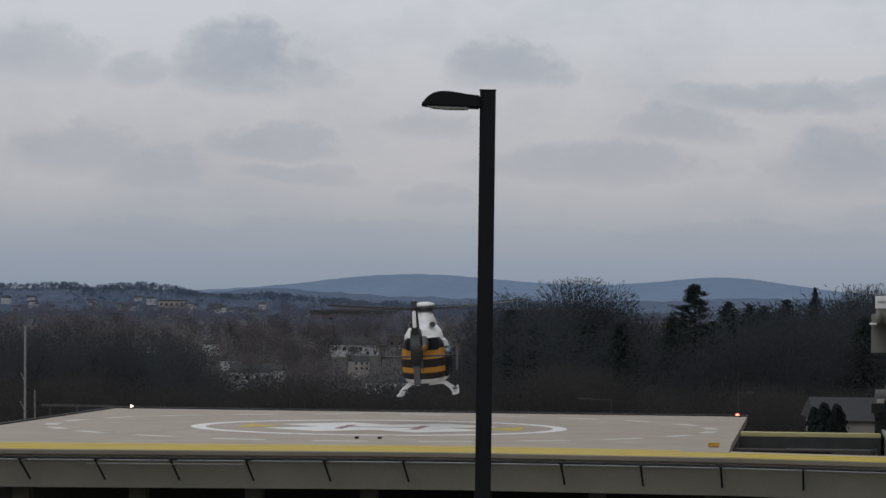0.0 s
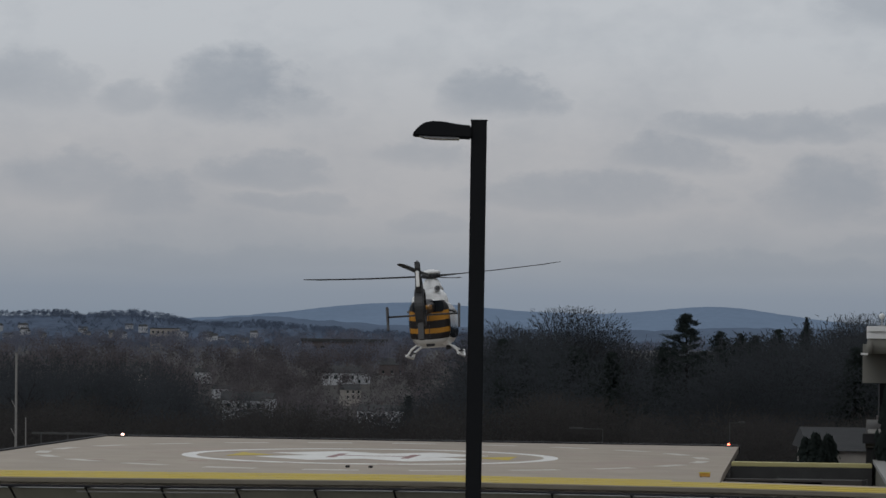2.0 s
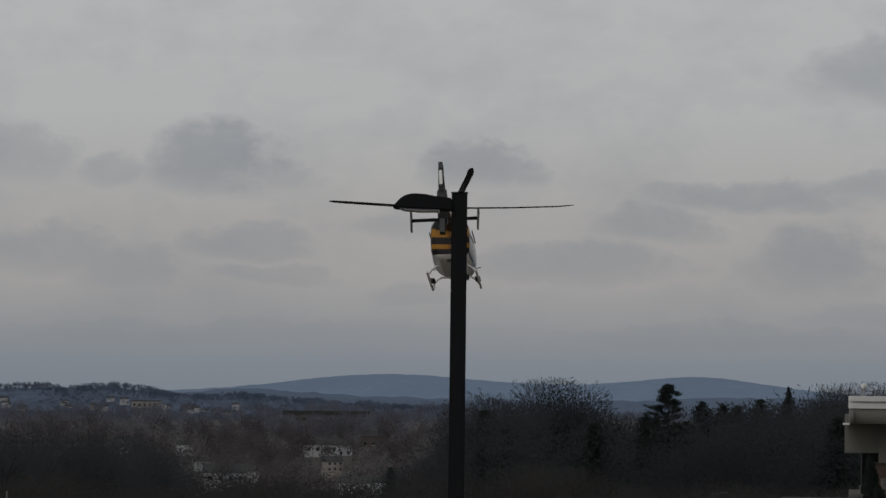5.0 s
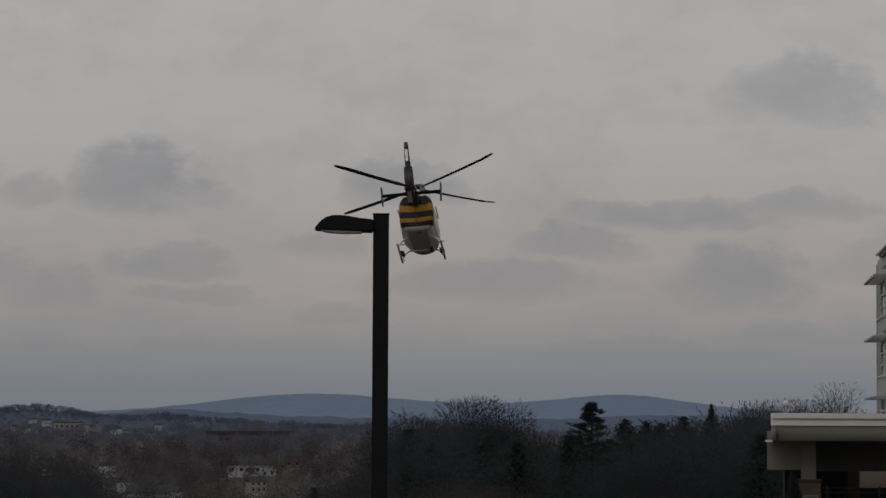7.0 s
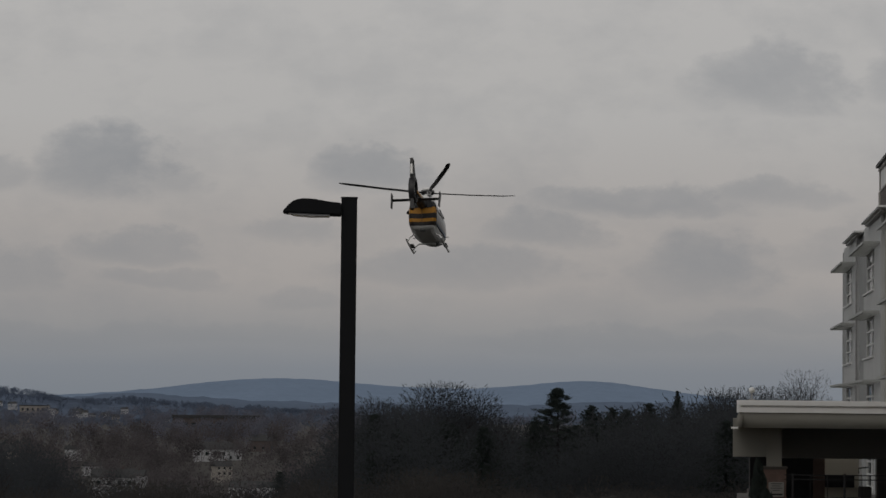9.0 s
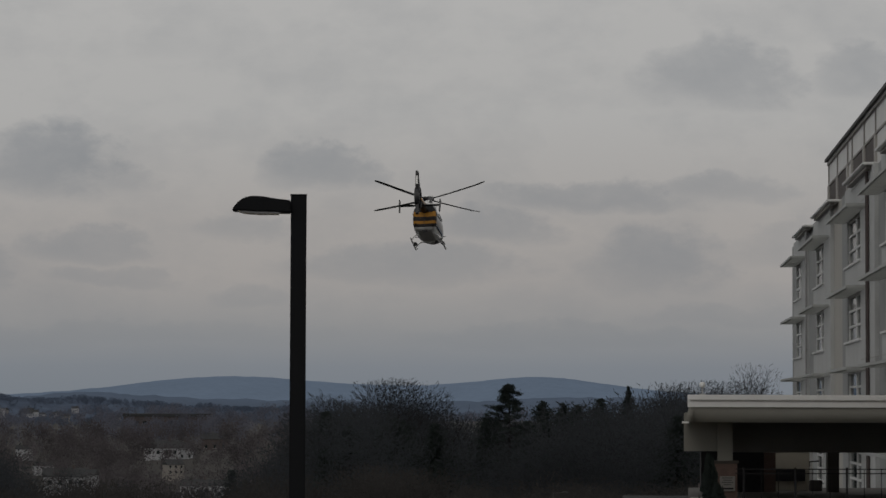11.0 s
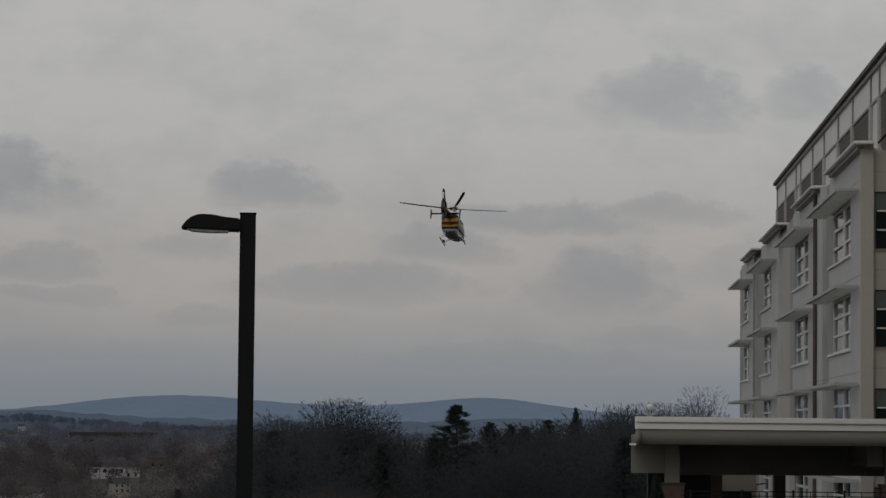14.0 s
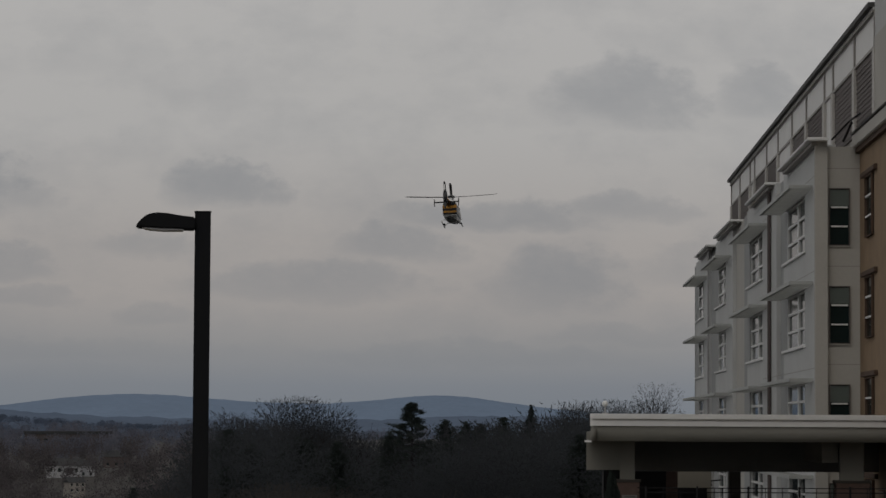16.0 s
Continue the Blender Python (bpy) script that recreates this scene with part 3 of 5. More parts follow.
    for x in (14.2, 15.7, 17.3):
        part("ramp_post", tube([(x, -0.9, -1.0), (x, -0.9, -0.45)], 0.03, 6), "edge", pad)
    lay(pad)
    for name, x, y, mat in (("edge_light", -12.3, 15.3, "lamp_white"), ("edge_light", 12.1, 15.2, "lamp_red")):
        lamp = thing("edge_light", "glowing red helipad corner light" if mat == "lamp_red" else "glowing white helipad corner light", "light", PAD @ Matrix.Translation((*on_pad(x, y), 0.0)), "helipad corner lights")
        part("base", box(-0.16, -0.12, 0.0, 0.16, 0.12, 0.03, 0.005), "dark_steel", lamp)
        d = bmesh.new()
        bmesh.ops.create_uvsphere(d, u_segments=12, v_segments=8, radius=0.06)
        for v in d.verts:
            v.co.z = v.co.z + 0.07
        part("dome", d, mat, lamp)
        part("flange", tube([(0, 0, 0.02), (0, 0, 0.065)], 0.1, 12), "metal", lamp)
    bx = thing("warning_box", "small orange equipment box on the deck edge", "box", PAD @ Matrix.Translation((*on_pad(11.95, -10.6), 0.0)) @ Matrix.Diagonal((0.82, 0.82, 0.8, 1)))
    part("body", box(-0.2, -0.15, 0.02, 0.2, 0.15, 0.15, 0.02), "orange", bx)
    part("lid", box(-0.22, -0.17, 0.15, 0.22, 0.17, 0.18, 0.01), "yellow_line", bx)
    part("foot", box(-0.18, -0.12, 0.0, -0.12, 0.12, 0.03), "dark_steel", bx)
    part("foot", box(0.12, -0.12, 0.0, 0.18, 0.12, 0.03), "dark_steel", bx)


build_helipad()


# ---- street lamp ----
def build_street_lamp():
    x, y, g = -0.055, 27.0, ground_z(0, 27)
    lamp = thing("street_lamp", "dark bronze square street lamp post with one arm", "street lamp", Matrix.Translation((x, y, g)))
    top = 6.285 - g
    part("pole", box(-0.073, -0.073, 0.25, 0.073, 0.073, top, 0.008), "bronze", lamp)
    part("cap", box(-0.078, -0.078, top, 0.078, 0.078, top + 0.008, 0.003), "bronze", lamp)
    part("base_cover", box(-0.16, -0.16, 0.0, 0.16, 0.16, 0.25, 0.03), "bronze", lamp)
    # shoebox head: curved back, flat lens below
    h = top
    prof = [(-0.07, -0.053), (-0.20, -0.040), (-0.33, -0.018), (-0.43, -0.014), (-0.50, -0.030), (-0.55, -0.065), (-0.595, -0.115), (-0.61, -0.139), (-0.60, -0.147), (-0.38, -0.156), (-0.07, -0.164)]
    bm = prism([(a, h + b) for a, b in prof], -0.15, 0.15)
    bmesh.ops.bevel(bm, geom=list(bm.edges), offset=0.010, segments=2, affect="EDGES")
    head = part("head", bm, "bronze", lamp)
    part("lens", prism([(-0.56, h - 0.147), (-0.18, h - 0.158), (-0.18, h - 0.174), (-0.36, h - 0.176), (-0.50, h - 0.166)], -0.13, 0.13), "lens", head, "pale flat lamp lens")
    part("arm", box(-0.16, -0.05, h - 0.15, -0.06, 0.05, h - 0.06, 0.01), "bronze", lamp)
    for sy in (-1, 1):
        part("screw", tube([(-0.30, sy * 0.148, h - 0.09), (-0.30, sy * 0.154, h - 0.09)], 0.008, 8), "bronze", head)


build_street_lamp()


# ---- helicopter; origin at the rotor hub, nose along +y ----
SECTIONS = [  # y, half width, belly, shoulder top, squareness
    (-2.15, 0.57, -2.52, -1.10, 3.4), (-2.08, 0.71, -2.64, -1.02, 4.2), (-1.85, 0.78, -2.71, -0.98, 4.8), (-1.2, 0.81, -2.75, -0.96, 4.8), (-0.3, 0.84, -2.74, -0.96, 4.4),
    (0.6, 0.86, -2.70, -0.97, 4.0), (1.3, 0.85, -2.62, -1.03, 3.4), (1.9, 0.79, -2.54, -1.20, 2.7), (2.4, 0.70, -2.46, -1.50, 2.5), (2.8, 0.56, -2.38, -1.72, 2.3),
    (3.1, 0.36, -2.28, -1.92, 2.2), (3.25, 0.12, -2.18, -2.02, 2.0)]


def body_ring(y, w, z0, z1, p, grow=0.0, sides=32):
    c, hh, out = (z0 + z1) / 2, (z1 - z0) / 2 + grow, []
    for k in range(sides):
        a = 6.28319 * k / sides
        ca, sa = math.cos(a), math.sin(a)
        x = (w + grow) * math.copysign(abs(ca) ** (2 / p), ca)
        z = hh * math.copysign(abs(sa) ** (2 / p), sa)
        if z > 0:
            x *= 1 - 0.10 * (z / hh) ** 2
        else:
            x *= 1 - 0.22 * (z / hh) ** 4
        out.append((x, y, c + z))
    return out


def patch(i0, i1, k0, k1, grow=0.012):
    """A piece of the body's skin, set slightly proud."""
    bm = bmesh.new()
    rings = [[bm.verts.new(q) for q in (body_ring(*SECTIONS[i], grow)[k % 32] for k in range(k0, k1 + 1))] for i in range(i0, i1 + 1)]
    for q, r in zip(rings, rings[1:]):
        for k in range(len(q) - 1):
            bm.faces.new((q[k], q[k + 1], r[k + 1], r[k])).smooth = True
    return bm


def build_helicopter():
    heli = thing("helicopter", "white, black and yellow twin-engine medical helicopter in flight", "helicopter")
    part("fuselage", loft([body_ring(*s) for s in SECTIONS]), "heli_body", heli, "banded white, black and yellow body")
    cowl = [(-1.95, 0.52, -1.1, -0.80), (-1.5, 0.68, -1.1, -0.60), (-0.8, 0.68, -1.1, -0.46), (0.0, 0.58, -1.1, -0.40), (0.7, 0.46, -1.0, -0.46), (1.3, 0.30, -1.05, -0.80)]
    part("engine_cowling", loft([body_ring(y, w, 2 * z0 - z1, z1, 2.4, 0.0, 24) for y, w, z0, z1 in cowl]), "heli_white", heli, "white engine cowling")
    part("mast_fairing", loft([[(r * math.cos(a * 0.5236), 0.05 + 1.3 * r * math.sin(a * 0.5236), z) for a in range(12)] for r, z in ((0.46, -0.55), (0.36, -0.36), (0.30, -0.2), (0.14, -0.05))]), "heli_white", heli)
    for sx in (-1, 1):
        ex = part("exhaust", tube([(sx * 0.30, -1.2, -0.62), (sx * 0.34, -1.75, -0.60), (sx * 0.38, -2.0, -0.60)], 0.11, 12), "metal", heli, "sooty metal exhaust")
        part("exhaust_mouth", tube([(sx * 0.38, -1.995, -0.60), (sx * 0.381, -2.01, -0.599)], 0.09, 12), "heli_dark", ex)
    # white sides, proud of the banded rear
    for ks in ((-6, 5), (11, 22)):
        part("side_panel", patch(2, 7, *ks, 0.006), "heli_white", heli, "white side panel")
    # glass
    part("windshield", patch(6, 9, 3, 13), "heli_glass", heli)
    for ks in ((-2, 3), (13, 18)):
        part("side_window", patch(2, 4, *ks), "heli_glass", heli)
        part("side_window", patch(4, 7, *ks, 0.014), "heli_glass", heli)
    rear = plate([(-0.60, 0.08), (-0.52, 0.0), (0.52, 0.0), (0.60, 0.08), (0.58, 0.34), (0.50, 0.42), (-0.50, 0.42), (-0.58, 0.34)], 0.0, 0.02)
    rw = part("rear_window", rear, "heli_glass", heli)
    rw.matrix_local = Matrix.Translation((0, -2.165, -1.50)) @ Matrix.Rotation(radians(86), 4, "X")
    part("rear_door_seam", box(-0.012, -2.172, -2.50, 0.012, -2.14, -1.56), "heli_dark", heli)
    part("belly_antenna", box(-0.16, -1.95, -2.78, 0.16, -1.8, -2.66, 0.02), "heli_dark", heli)
    # tail
    boom = [(-1.6, 0.27, -1.56, -1.00), (-2.3, 0.25, -1.56, -1.04), (-3.2, 0.23, -1.58, -1.12), (-4.3, 0.19, -1.60, -1.20), (-5.1, 0.16, -1.62, -1.26)]
    part("tail_boom", loft([body_ring(y, w, a, b, 2.2, 0.0, 20) for y, w, a, b in boom]), "heli_dark", heli, "black tail boom with yellow side flashes")
    for sx in (-1, 1):
        fl = loft([[(sx * (w + 0.006), y, (a + b) / 2 + dz) for dz in (-0.10, 0.0, 0.07)] + [(sx * (w - 0.03), y, (a + b) / 2)] for y, w, a, b in boom[2:5]])
        part("boom_flash", fl, "heli_yellow", heli, "yellow flash")
    part("boom_spine", loft([body_ring(y, w * 0.75, b - 0.10, b + 0.03, 2.2, 0.0, 12) for y, w, a, b in boom]), "heli_dark", heli)
    shroud = arc_strip(0.50, 0.72, 0, 6.28319, -0.17, 0.17, 0, 0, 36)
    bmesh.ops.bevel(shroud, geom=[e for e in shroud.edges if len(e.link_faces) == 2 and e.calc_face_angle(0) > 1.0], offset=0.05, segments=2, affect="EDGES")
    sh = part("fan_shroud", shroud, "heli_dark", heli, "charcoal tail fan shroud")
    sh.matrix_local = Matrix.Translation((0, -5.45, -1.46)) @ Matrix.Rotation(radians(90), 4, "Y")
    fan = tube([(0, 0, -0.08), (0, 0, 0.08)], 0.14, 12)
    for k in range(10):
        a = k * 0.62832
        tube([(0.12 * math.cos(a), 0.12 * math.sin(a), 0), (0.49 * math.cos(a), 0.49 * math.sin(a), 0.02)], 0.035, 4, fan)
    part("tail_fan", fan, "metal", sh)
    # fin: swept profile in y and z, with thickness
    fin = bmesh.new()
    low = bmesh.new()
    prism([(-4.95, -0.98), (-5.95, -0.92), (-6.12, -0.05), (-6.10, 0.14), (-5.72, 0.14), (-5.55, -0.2)], -0.085, 0.085, fin)
    prism([(-5.15, -2.02), (-5.85, -1.96), (-6.0, -2.62), (-5.75, -2.66)], -0.075, 0.075, low)
    for bm in (fin, low):
        for v in bm.verts:
            v.co = Vector((v.co.y * (1.0 if v.co.z < -0.5 else 0.65), v.co.x, v.co.z))
        bmesh.ops.bevel(bm, geom=list(bm.edges), offset=0.03, segments=2, affect="EDGES")
    part("lower_fin", low, "heli_dark", heli)
    f = part("fin", fin, "heli_dark", heli, "black tail fin with a white patch")
    part("fin_patch", box(-0.062, -6.15, -0.74, 0.062, -5.95, -0.16, 0.02), "heli_white", f, "white patch")
    part("fin_tip_light", tube([(0, -6.0, 0.14), (0, -6.0, 0.22)], 0.035, 8), "metal", f)
    st = [(x, -4.45, -1.69 if abs(x) < 0.3 else -1.71) for x in (-1.30, -0.3, 0.3, 1.30)]
    bm = loft([[(x, y + 0.24 * math.cos(a * 0.7854), z + 0.035 * math.sin(a * 0.7854)) for a in range(8)] for x, y, z in st])
    part("stabiliser", bm, "heli_dark", heli, "dark horizontal tailplane")
    for sx in (-1, 1):
        p = bmesh.new()
        prism([(-4.15, -1.36), (-4.62, -1.34), (-4.86, -2.22), (-4.55, -2.22)], -0.032, 0.032, p)
        for v in p.verts:
            v.co = Vector((v.co.y + sx * 1.33 + sx * 0.03 * (v.co.z + 1.6), v.co.x, v.co.z))
        part("endplate", p, "heli_dark", heli)
    # landing gear
    for sx in (-1, 1):
        sk = part("skid", tube([(sx * 0.99, -1.55, -3.07), (sx * 1.0, 0.0, -3.09), (sx * 1.0, 1.45, -3.08), (sx * 0.99, 1.72, -2.98), (sx * 0.97, 1.90, -2.84)], 0.047, 8), "heli_white", heli, "pale skid tube")
        part("step", box(sx * 0.93 - 0.11, 0.2, -2.93, sx * 0.93 + 0.11, 1.0, -2.89, 0.01), "heli_dark", sk)
    for y in (-0.95, 1.05):
        part("cross_tube", tube([(-0.99, y, -3.06), (-0.84, y, -2.84), (-0.62, y, -2.68), (-0.3, y, -2.68), (0.3, y, -2.68), (0.62, y, -2.68), (0.84, y, -2.84), (0.99, y, -3.06)], 0.042, 8), "heli_white", heli)
    for sx in (-1, 1):
        part("door_rail", box(sx * 0.87 - 0.02, -1.4, -1.42, sx * 0.87 + 0.02, 0.5, -1.36), "metal", heli)
        part("mirror_arm", tube([(sx * 0.84, 1.2, -2.3), (sx * 1.02, 1.3, -2.25)], 0.02, 6), "heli_dark", heli)
    part("search_light", tube([(0.45, 1.0, -2.6), (0.45, 1.0, -2.82)], 0.1, 10), "heli_dark", heli)
    # rotor
    hub = loft([[(r * math.cos(a * 0.5236), r * math.sin(a * 0.5236), z) for a in range(12)] for r, z in ((0.13, -0.42), (0.14, -0.12), (0.36, -0.06), (0.40, 0.02), (0.30, 0.09))])
    rotor = part("rotor_hub", hub, "heli_dark", heli, "black rotor head")
    part("hub_cap", loft([[(r * math.cos(a * 0.5236), r * math.sin(a * 0.5236), z) for a in range(12)] for r, z in ((0.34, 0.07), (0.40, 0.12), (0.32, 0.20), (0.12, 0.25))]), "heli_white", rotor, "white domed cap")
    sta = [(0.2, 0.09, 0.05, 0.0), (0.7, 0.08, 0.035, 0.01), (1.1, 0.145, 0.022, 0.02), (2.5, 0.145, 0.018, 0.06), (4.4, 0.145, 0.016, 0.15), (4.9, 0.12, 0.013, 0.19), (5.1, 0.06, 0.01, 0.205)]
    blade = loft([[(r, c * math.cos(a * 0.7854) - (0.05 if r > 4.6 else 0), z + th * math.sin(a * 0.7854) + 0.10 * c * math.cos(a * 0.7854)) for a in range(8)] for r, c, th, z in sta])
    first = part("blade", blade, "blade", rotor)
    for k in range(1, 4):
        o = new("blade", first.data)
        o.parent = rotor
        o.matrix_local = Matrix.Rotation(radians(90 * k), 4, "Z")
    return heli, rotor


helicopter, rotor_head = build_helicopter()


# ---- hospital wing: y runs along the white facade, x into the building ----
WING = Matrix.Translation((12.28, 0.0, 0.0)) @ Matrix.Rotation(-math.atan(0.11), 4, "Z")
FLOORS = [-0.7, 3.5, 7.7, 11.9]
BAYS = [(130.1, 141.1), (154.1, 165.0), (183.5, 193.6), (206.9, 216.7)]
SHADES = [(126.3, 142.9), (150.3, 165.7), (178.4, 193.5), (202.3, 216.0)]
COPINGS = [(123.6, 139.1), (146.5, 160.5), (172.8, 188.9), (196.8, 210.4)]
# stretches of wall between the windows: from, to, set back, surface (darker where set back)
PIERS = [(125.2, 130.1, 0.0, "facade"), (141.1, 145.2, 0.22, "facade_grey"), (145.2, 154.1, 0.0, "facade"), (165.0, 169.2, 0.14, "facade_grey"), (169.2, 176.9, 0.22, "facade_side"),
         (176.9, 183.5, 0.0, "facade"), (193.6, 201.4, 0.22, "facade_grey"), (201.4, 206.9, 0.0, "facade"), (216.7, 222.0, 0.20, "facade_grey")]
SCREEN_POSTS = [117.5, 125.0, 134.0, 138.0, 147.2, 155.4, 164.3, 172.3, 181.6, 185.4, 194.6, 202.9]


def window_unit(parent, w, h, cols, rows, m, edge=0.14, edging="frame", bar=0.06):
    """A glazed window in x and z, facing -y, with frame, bars and panes."""
    win = part("window", box(-w / 2, 0.10, 0, w / 2, 0.16, h), "pane", parent, "dark glazing")
    win.matrix_local = m
    f = box(-w / 2, 0.0, 0, -w / 2 + edge, 0.12, h)
    box(w / 2 - edge, 0.0, 0, w / 2, 0.12, h, 0, f)
    box(-w / 2, 0.0, 0, w / 2, 0.12, edge * 0.7, 0, f)
    box(-w / 2, 0.0, h - edge * 0.7, w / 2, 0.12, h, 0, f)
    part("window_frame", f, edging, win, "window frame")
    for i in range(1, cols):
        x = -w / 2 + w * i / cols
        part("mullion", box(x - (0.34 if w > 4 else 0.05), 0.01, 0.1, x + (0.34 if w > 4 else 0.05), 0.11, h - 0.1), "frame", win)
    for j in range(1, rows):
        z = h * j / rows
        part("transom", box(-w / 2 + 0.1, 0.015, z - bar, w / 2 - 0.1, 0.105, z + bar), "frame", win)
    return win


def build_wing():
    b = thing("hospital_wing", "white four-storey hospital wing with sunshades over its windows", "building", WING)
    y0, y1, top = 125.2, 222.0, 16.6
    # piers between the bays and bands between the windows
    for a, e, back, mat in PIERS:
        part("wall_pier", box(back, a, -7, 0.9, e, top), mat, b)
    blade = box(-0.94, -0.11, 0.0, 0.0, 0.11, 0.125)
    slat = bpy.data.meshes.new("slat")
    blade.to_mesh(slat)
    blade.free()
    slat.materials.append(MAT["shade"])
    for (s, e), (a0, a1), (c0, c1) in zip(BAYS, SHADES, COPINGS):
        for k in range(len(FLOORS) + 1):
            lo = -7 if k == 0 else FLOORS[k - 1] + 2.95
            hi = FLOORS[k] + 0.4 if k < len(FLOORS) else top
            part("wall_band", box(0.004, s, lo, 0.9, e, hi), "facade", b)
        for z in FLOORS:
            m = Matrix.Translation((0.20, (s + e) / 2, z + 0.4)) @ Matrix.Rotation(radians(-90), 4, "Z")
            window_unit(b, e - s, 2.55, 2, 3, m, 0.16, "frame", 0.06)
            part("window_sill", box(-0.10, s - 0.3, z + 0.27, 0.20, e + 0.2, z + 0.4, 0.02), "frame", b)
            # sunshade: slats across between a front bar and the wall, on two end carriers
            sh = part("sunshade", box(-1.03, a0, z + 2.90, -0.94, a1, z + 3.05), "shade", b, "slatted white sunshade")
            for yy in (a0, a1 - 0.3):
                part("carrier", box(-0.94, yy, z + 2.92, 0.0, yy + 0.3, z + 3.05), "shade", sh)
            count = int((a1 - a0) / 0.8)
            for q in range(1, count):
                o = new("slat", slat)
                o.parent = sh
                o.matrix_local = Matrix.Translation((0, a0 + (a1 - a0) * q / count, z + 2.88))
        cope = part("coping", box(-0.48, c0, top + 0.02, 0.42, c1, top + 0.16, 0.03), "frame", b, "pale roof coping")
        part("bracket_strip", box(-0.26, c0 + 0.5, top - 0.14, 0.0, c1 - 0.5, top + 0.02), "screen_frame", cope, "taupe strip below the coping")
    for z in FLOORS[1:] + [16.0]:
        part("joint", box(-0.006, y0, z - 0.75, 0.0, 154.0, z - 0.72), "screen_frame", b)
    part("downpipe", tube([(-0.12, 148.2, -5), (-0.12, 148.2, 16.4)], 0.10, 8), "house_brick", b, "reddish downpipe")
    part("downpipe", tube([(-0.12, 199.5, -5), (-0.12, 199.5, 16.4)], 0.07, 8), "galvanised", b, "grey downpipe")
    # end wall
    part("end_wall", box(0.0, 124.6, -7, 1.85, 125.2, top - 0.15), "facade_side", b, "beige end wall")
    part("core", box(0.9, 125.2, -7, 14, 221.9, top - 0.4), "facade_side", b)
    for z in FLOORS:
        w = window_unit(b, 0.90, 2.46, 1, 3, Matrix.Translation((0.965, 124.47, z + 0.30)), 0.045, "louvre", 0.035)
        # added panel paints the pale reflection in the top pane
        part("blind", box(-0.40, 0.085, 1.70, 0.40, 0.098, 2.40), "pane_reflection", w, "grey-green panel painted as a reflection")
        part("window_sill", box(0.48, 124.50, z + 0.24, 1.45, 124.6, z + 0.30), "facade_side", b)
    for z in (2.9, 7.1, 11.3, 15.5):
        part("joint", box(0.46, 124.594, z, 1.85, 124.6, z + 0.03), "screen_frame", b)
    part("pilaster", box(-0.10, 124.2, -7, 0.43, 124.6, top + 0.10), "facade_side", b)
    part("pilaster_cap", box(-0.14, 124.16, top + 0.10, 0.47, 124.64, top + 0.22, 0.02), "frame", b)
    # rooftop screen: pale panels over brown louvres between taupe posts
    sx, y9 = 1.75, 203.1
    part("screen_beam", box(sx - 0.35, 117.4, 21.46, sx + 0.3, y9, 21.66), "edge", b, "dark top edge")
    part("screen_beam", box(sx - 0.16, 117.4, 21.36, sx + 0.1, y9, 21.46), "screen", b, "pale strip below the top edge")
    part("screen_beam", box(sx - 0.18, 117.4, 21.24, sx + 0.1, y9, 21.36), "screen_frame", b, "taupe top beam")
    part("screen_rail", box(sx - 0.10, 117.4, 19.80, sx + 0.09, y9, 19.92), "screen_frame", b)
    for i, y in enumerate(SCREEN_POSTS):
        part("screen_post", box(sx - 0.11, y - 0.16, 19.92, sx + 0.05, y + 0.16, 21.24), "screen_frame", b)
        part("screen_post", box(sx - 0.15, y - 0.42, top, sx + 0.05, y + 0.42, 19.80), "screen_post", b, "pale taupe lower post")
        if i:
            a, e = SCREEN_POSTS[i - 1] + 0.16, y - 0.16
            part("screen_panel", box(sx - 0.04, a, 19.92, sx + 0.08, e, 21.24), "screen", b)
            pale = e - a < 4.0 or 155 < a < 157
            lou = part("screen_louvre", box(sx - 0.02, a + 0.26, 17.0, sx + 0.08, e - 0.26, 19.80), "screen" if pale else "louvre", b)
            if not pale:
                for q in range(13):
                    part("blade", box(sx - 0.045, a + 0.26, 17.1 + 0.2 * q, sx - 0.022, e - 0.26, 17.16 + 0.2 * q), "louvre", lou)
    part("screen_back", box(sx + 0.1, 117.5, top, 9, y9 - 0.1, 21.24), "facade_side", b)
    part("screen_end", box(sx - 0.05, y9 - 0.08, top, 9, y9 + 0.1, 21.25), "screen", b)
    part("roof_tower", box(sx - 0.12, 96, 16.7, 9, 117.2, 20.2), "facade_side", b, "beige roof tower")
    part("roof_tower", box(sx - 0.10, 96, 20.2, 9, 117.2, 24.0), "facade", b, "pale top of the roof tower")
    # brown brick stair block in front
    part("brick_block", box(1.85, 86, -7, 14, 124.6, 16.15), "tan_wall", b, "brown brick block")
    part("block_band", box(1.66, 86, 16.15, 14, 124.5, 16.36), "lintel", b, "dark brown cornice")
    part("block_coping", box(1.50, 86, 16.36, 14, 124.45, 16.92, 0.04), "facade_side", b)
    part("block_cap", box(1.42, 86, 16.92, 14, 124.5, 17.0, 0.02), "edge", b)
    for s in (119.4, 108.6, 97.8):
        for z in FLOORS:
            window_unit(b, 2.4, 2.55, 1, 3, Matrix.Translation((1.72, s + 1.2, z + 0.45)) @ Matrix.Rotation(radians(-90), 4, "Z"), 0.06, "lintel", 0.04)
            part("lintel", box(1.70, s - 1.2, z + 3.05, 1.86, s + 3.8, z + 3.26, 0.02), "lintel", b, "dark brown lintel")
    part("roof_pipe", tube([(0.6, 124.0, 16.7), (1.2, 122.5, 17.35), (1.4, 120.5, 17.45)], 0.045, 6), "dark_steel", b)
    part("roof_pipe", tube([(1.05, 123.6, 16.6), (1.3, 122.6, 17.3)], 0.06, 6), "dark_steel", b)


build_wing()


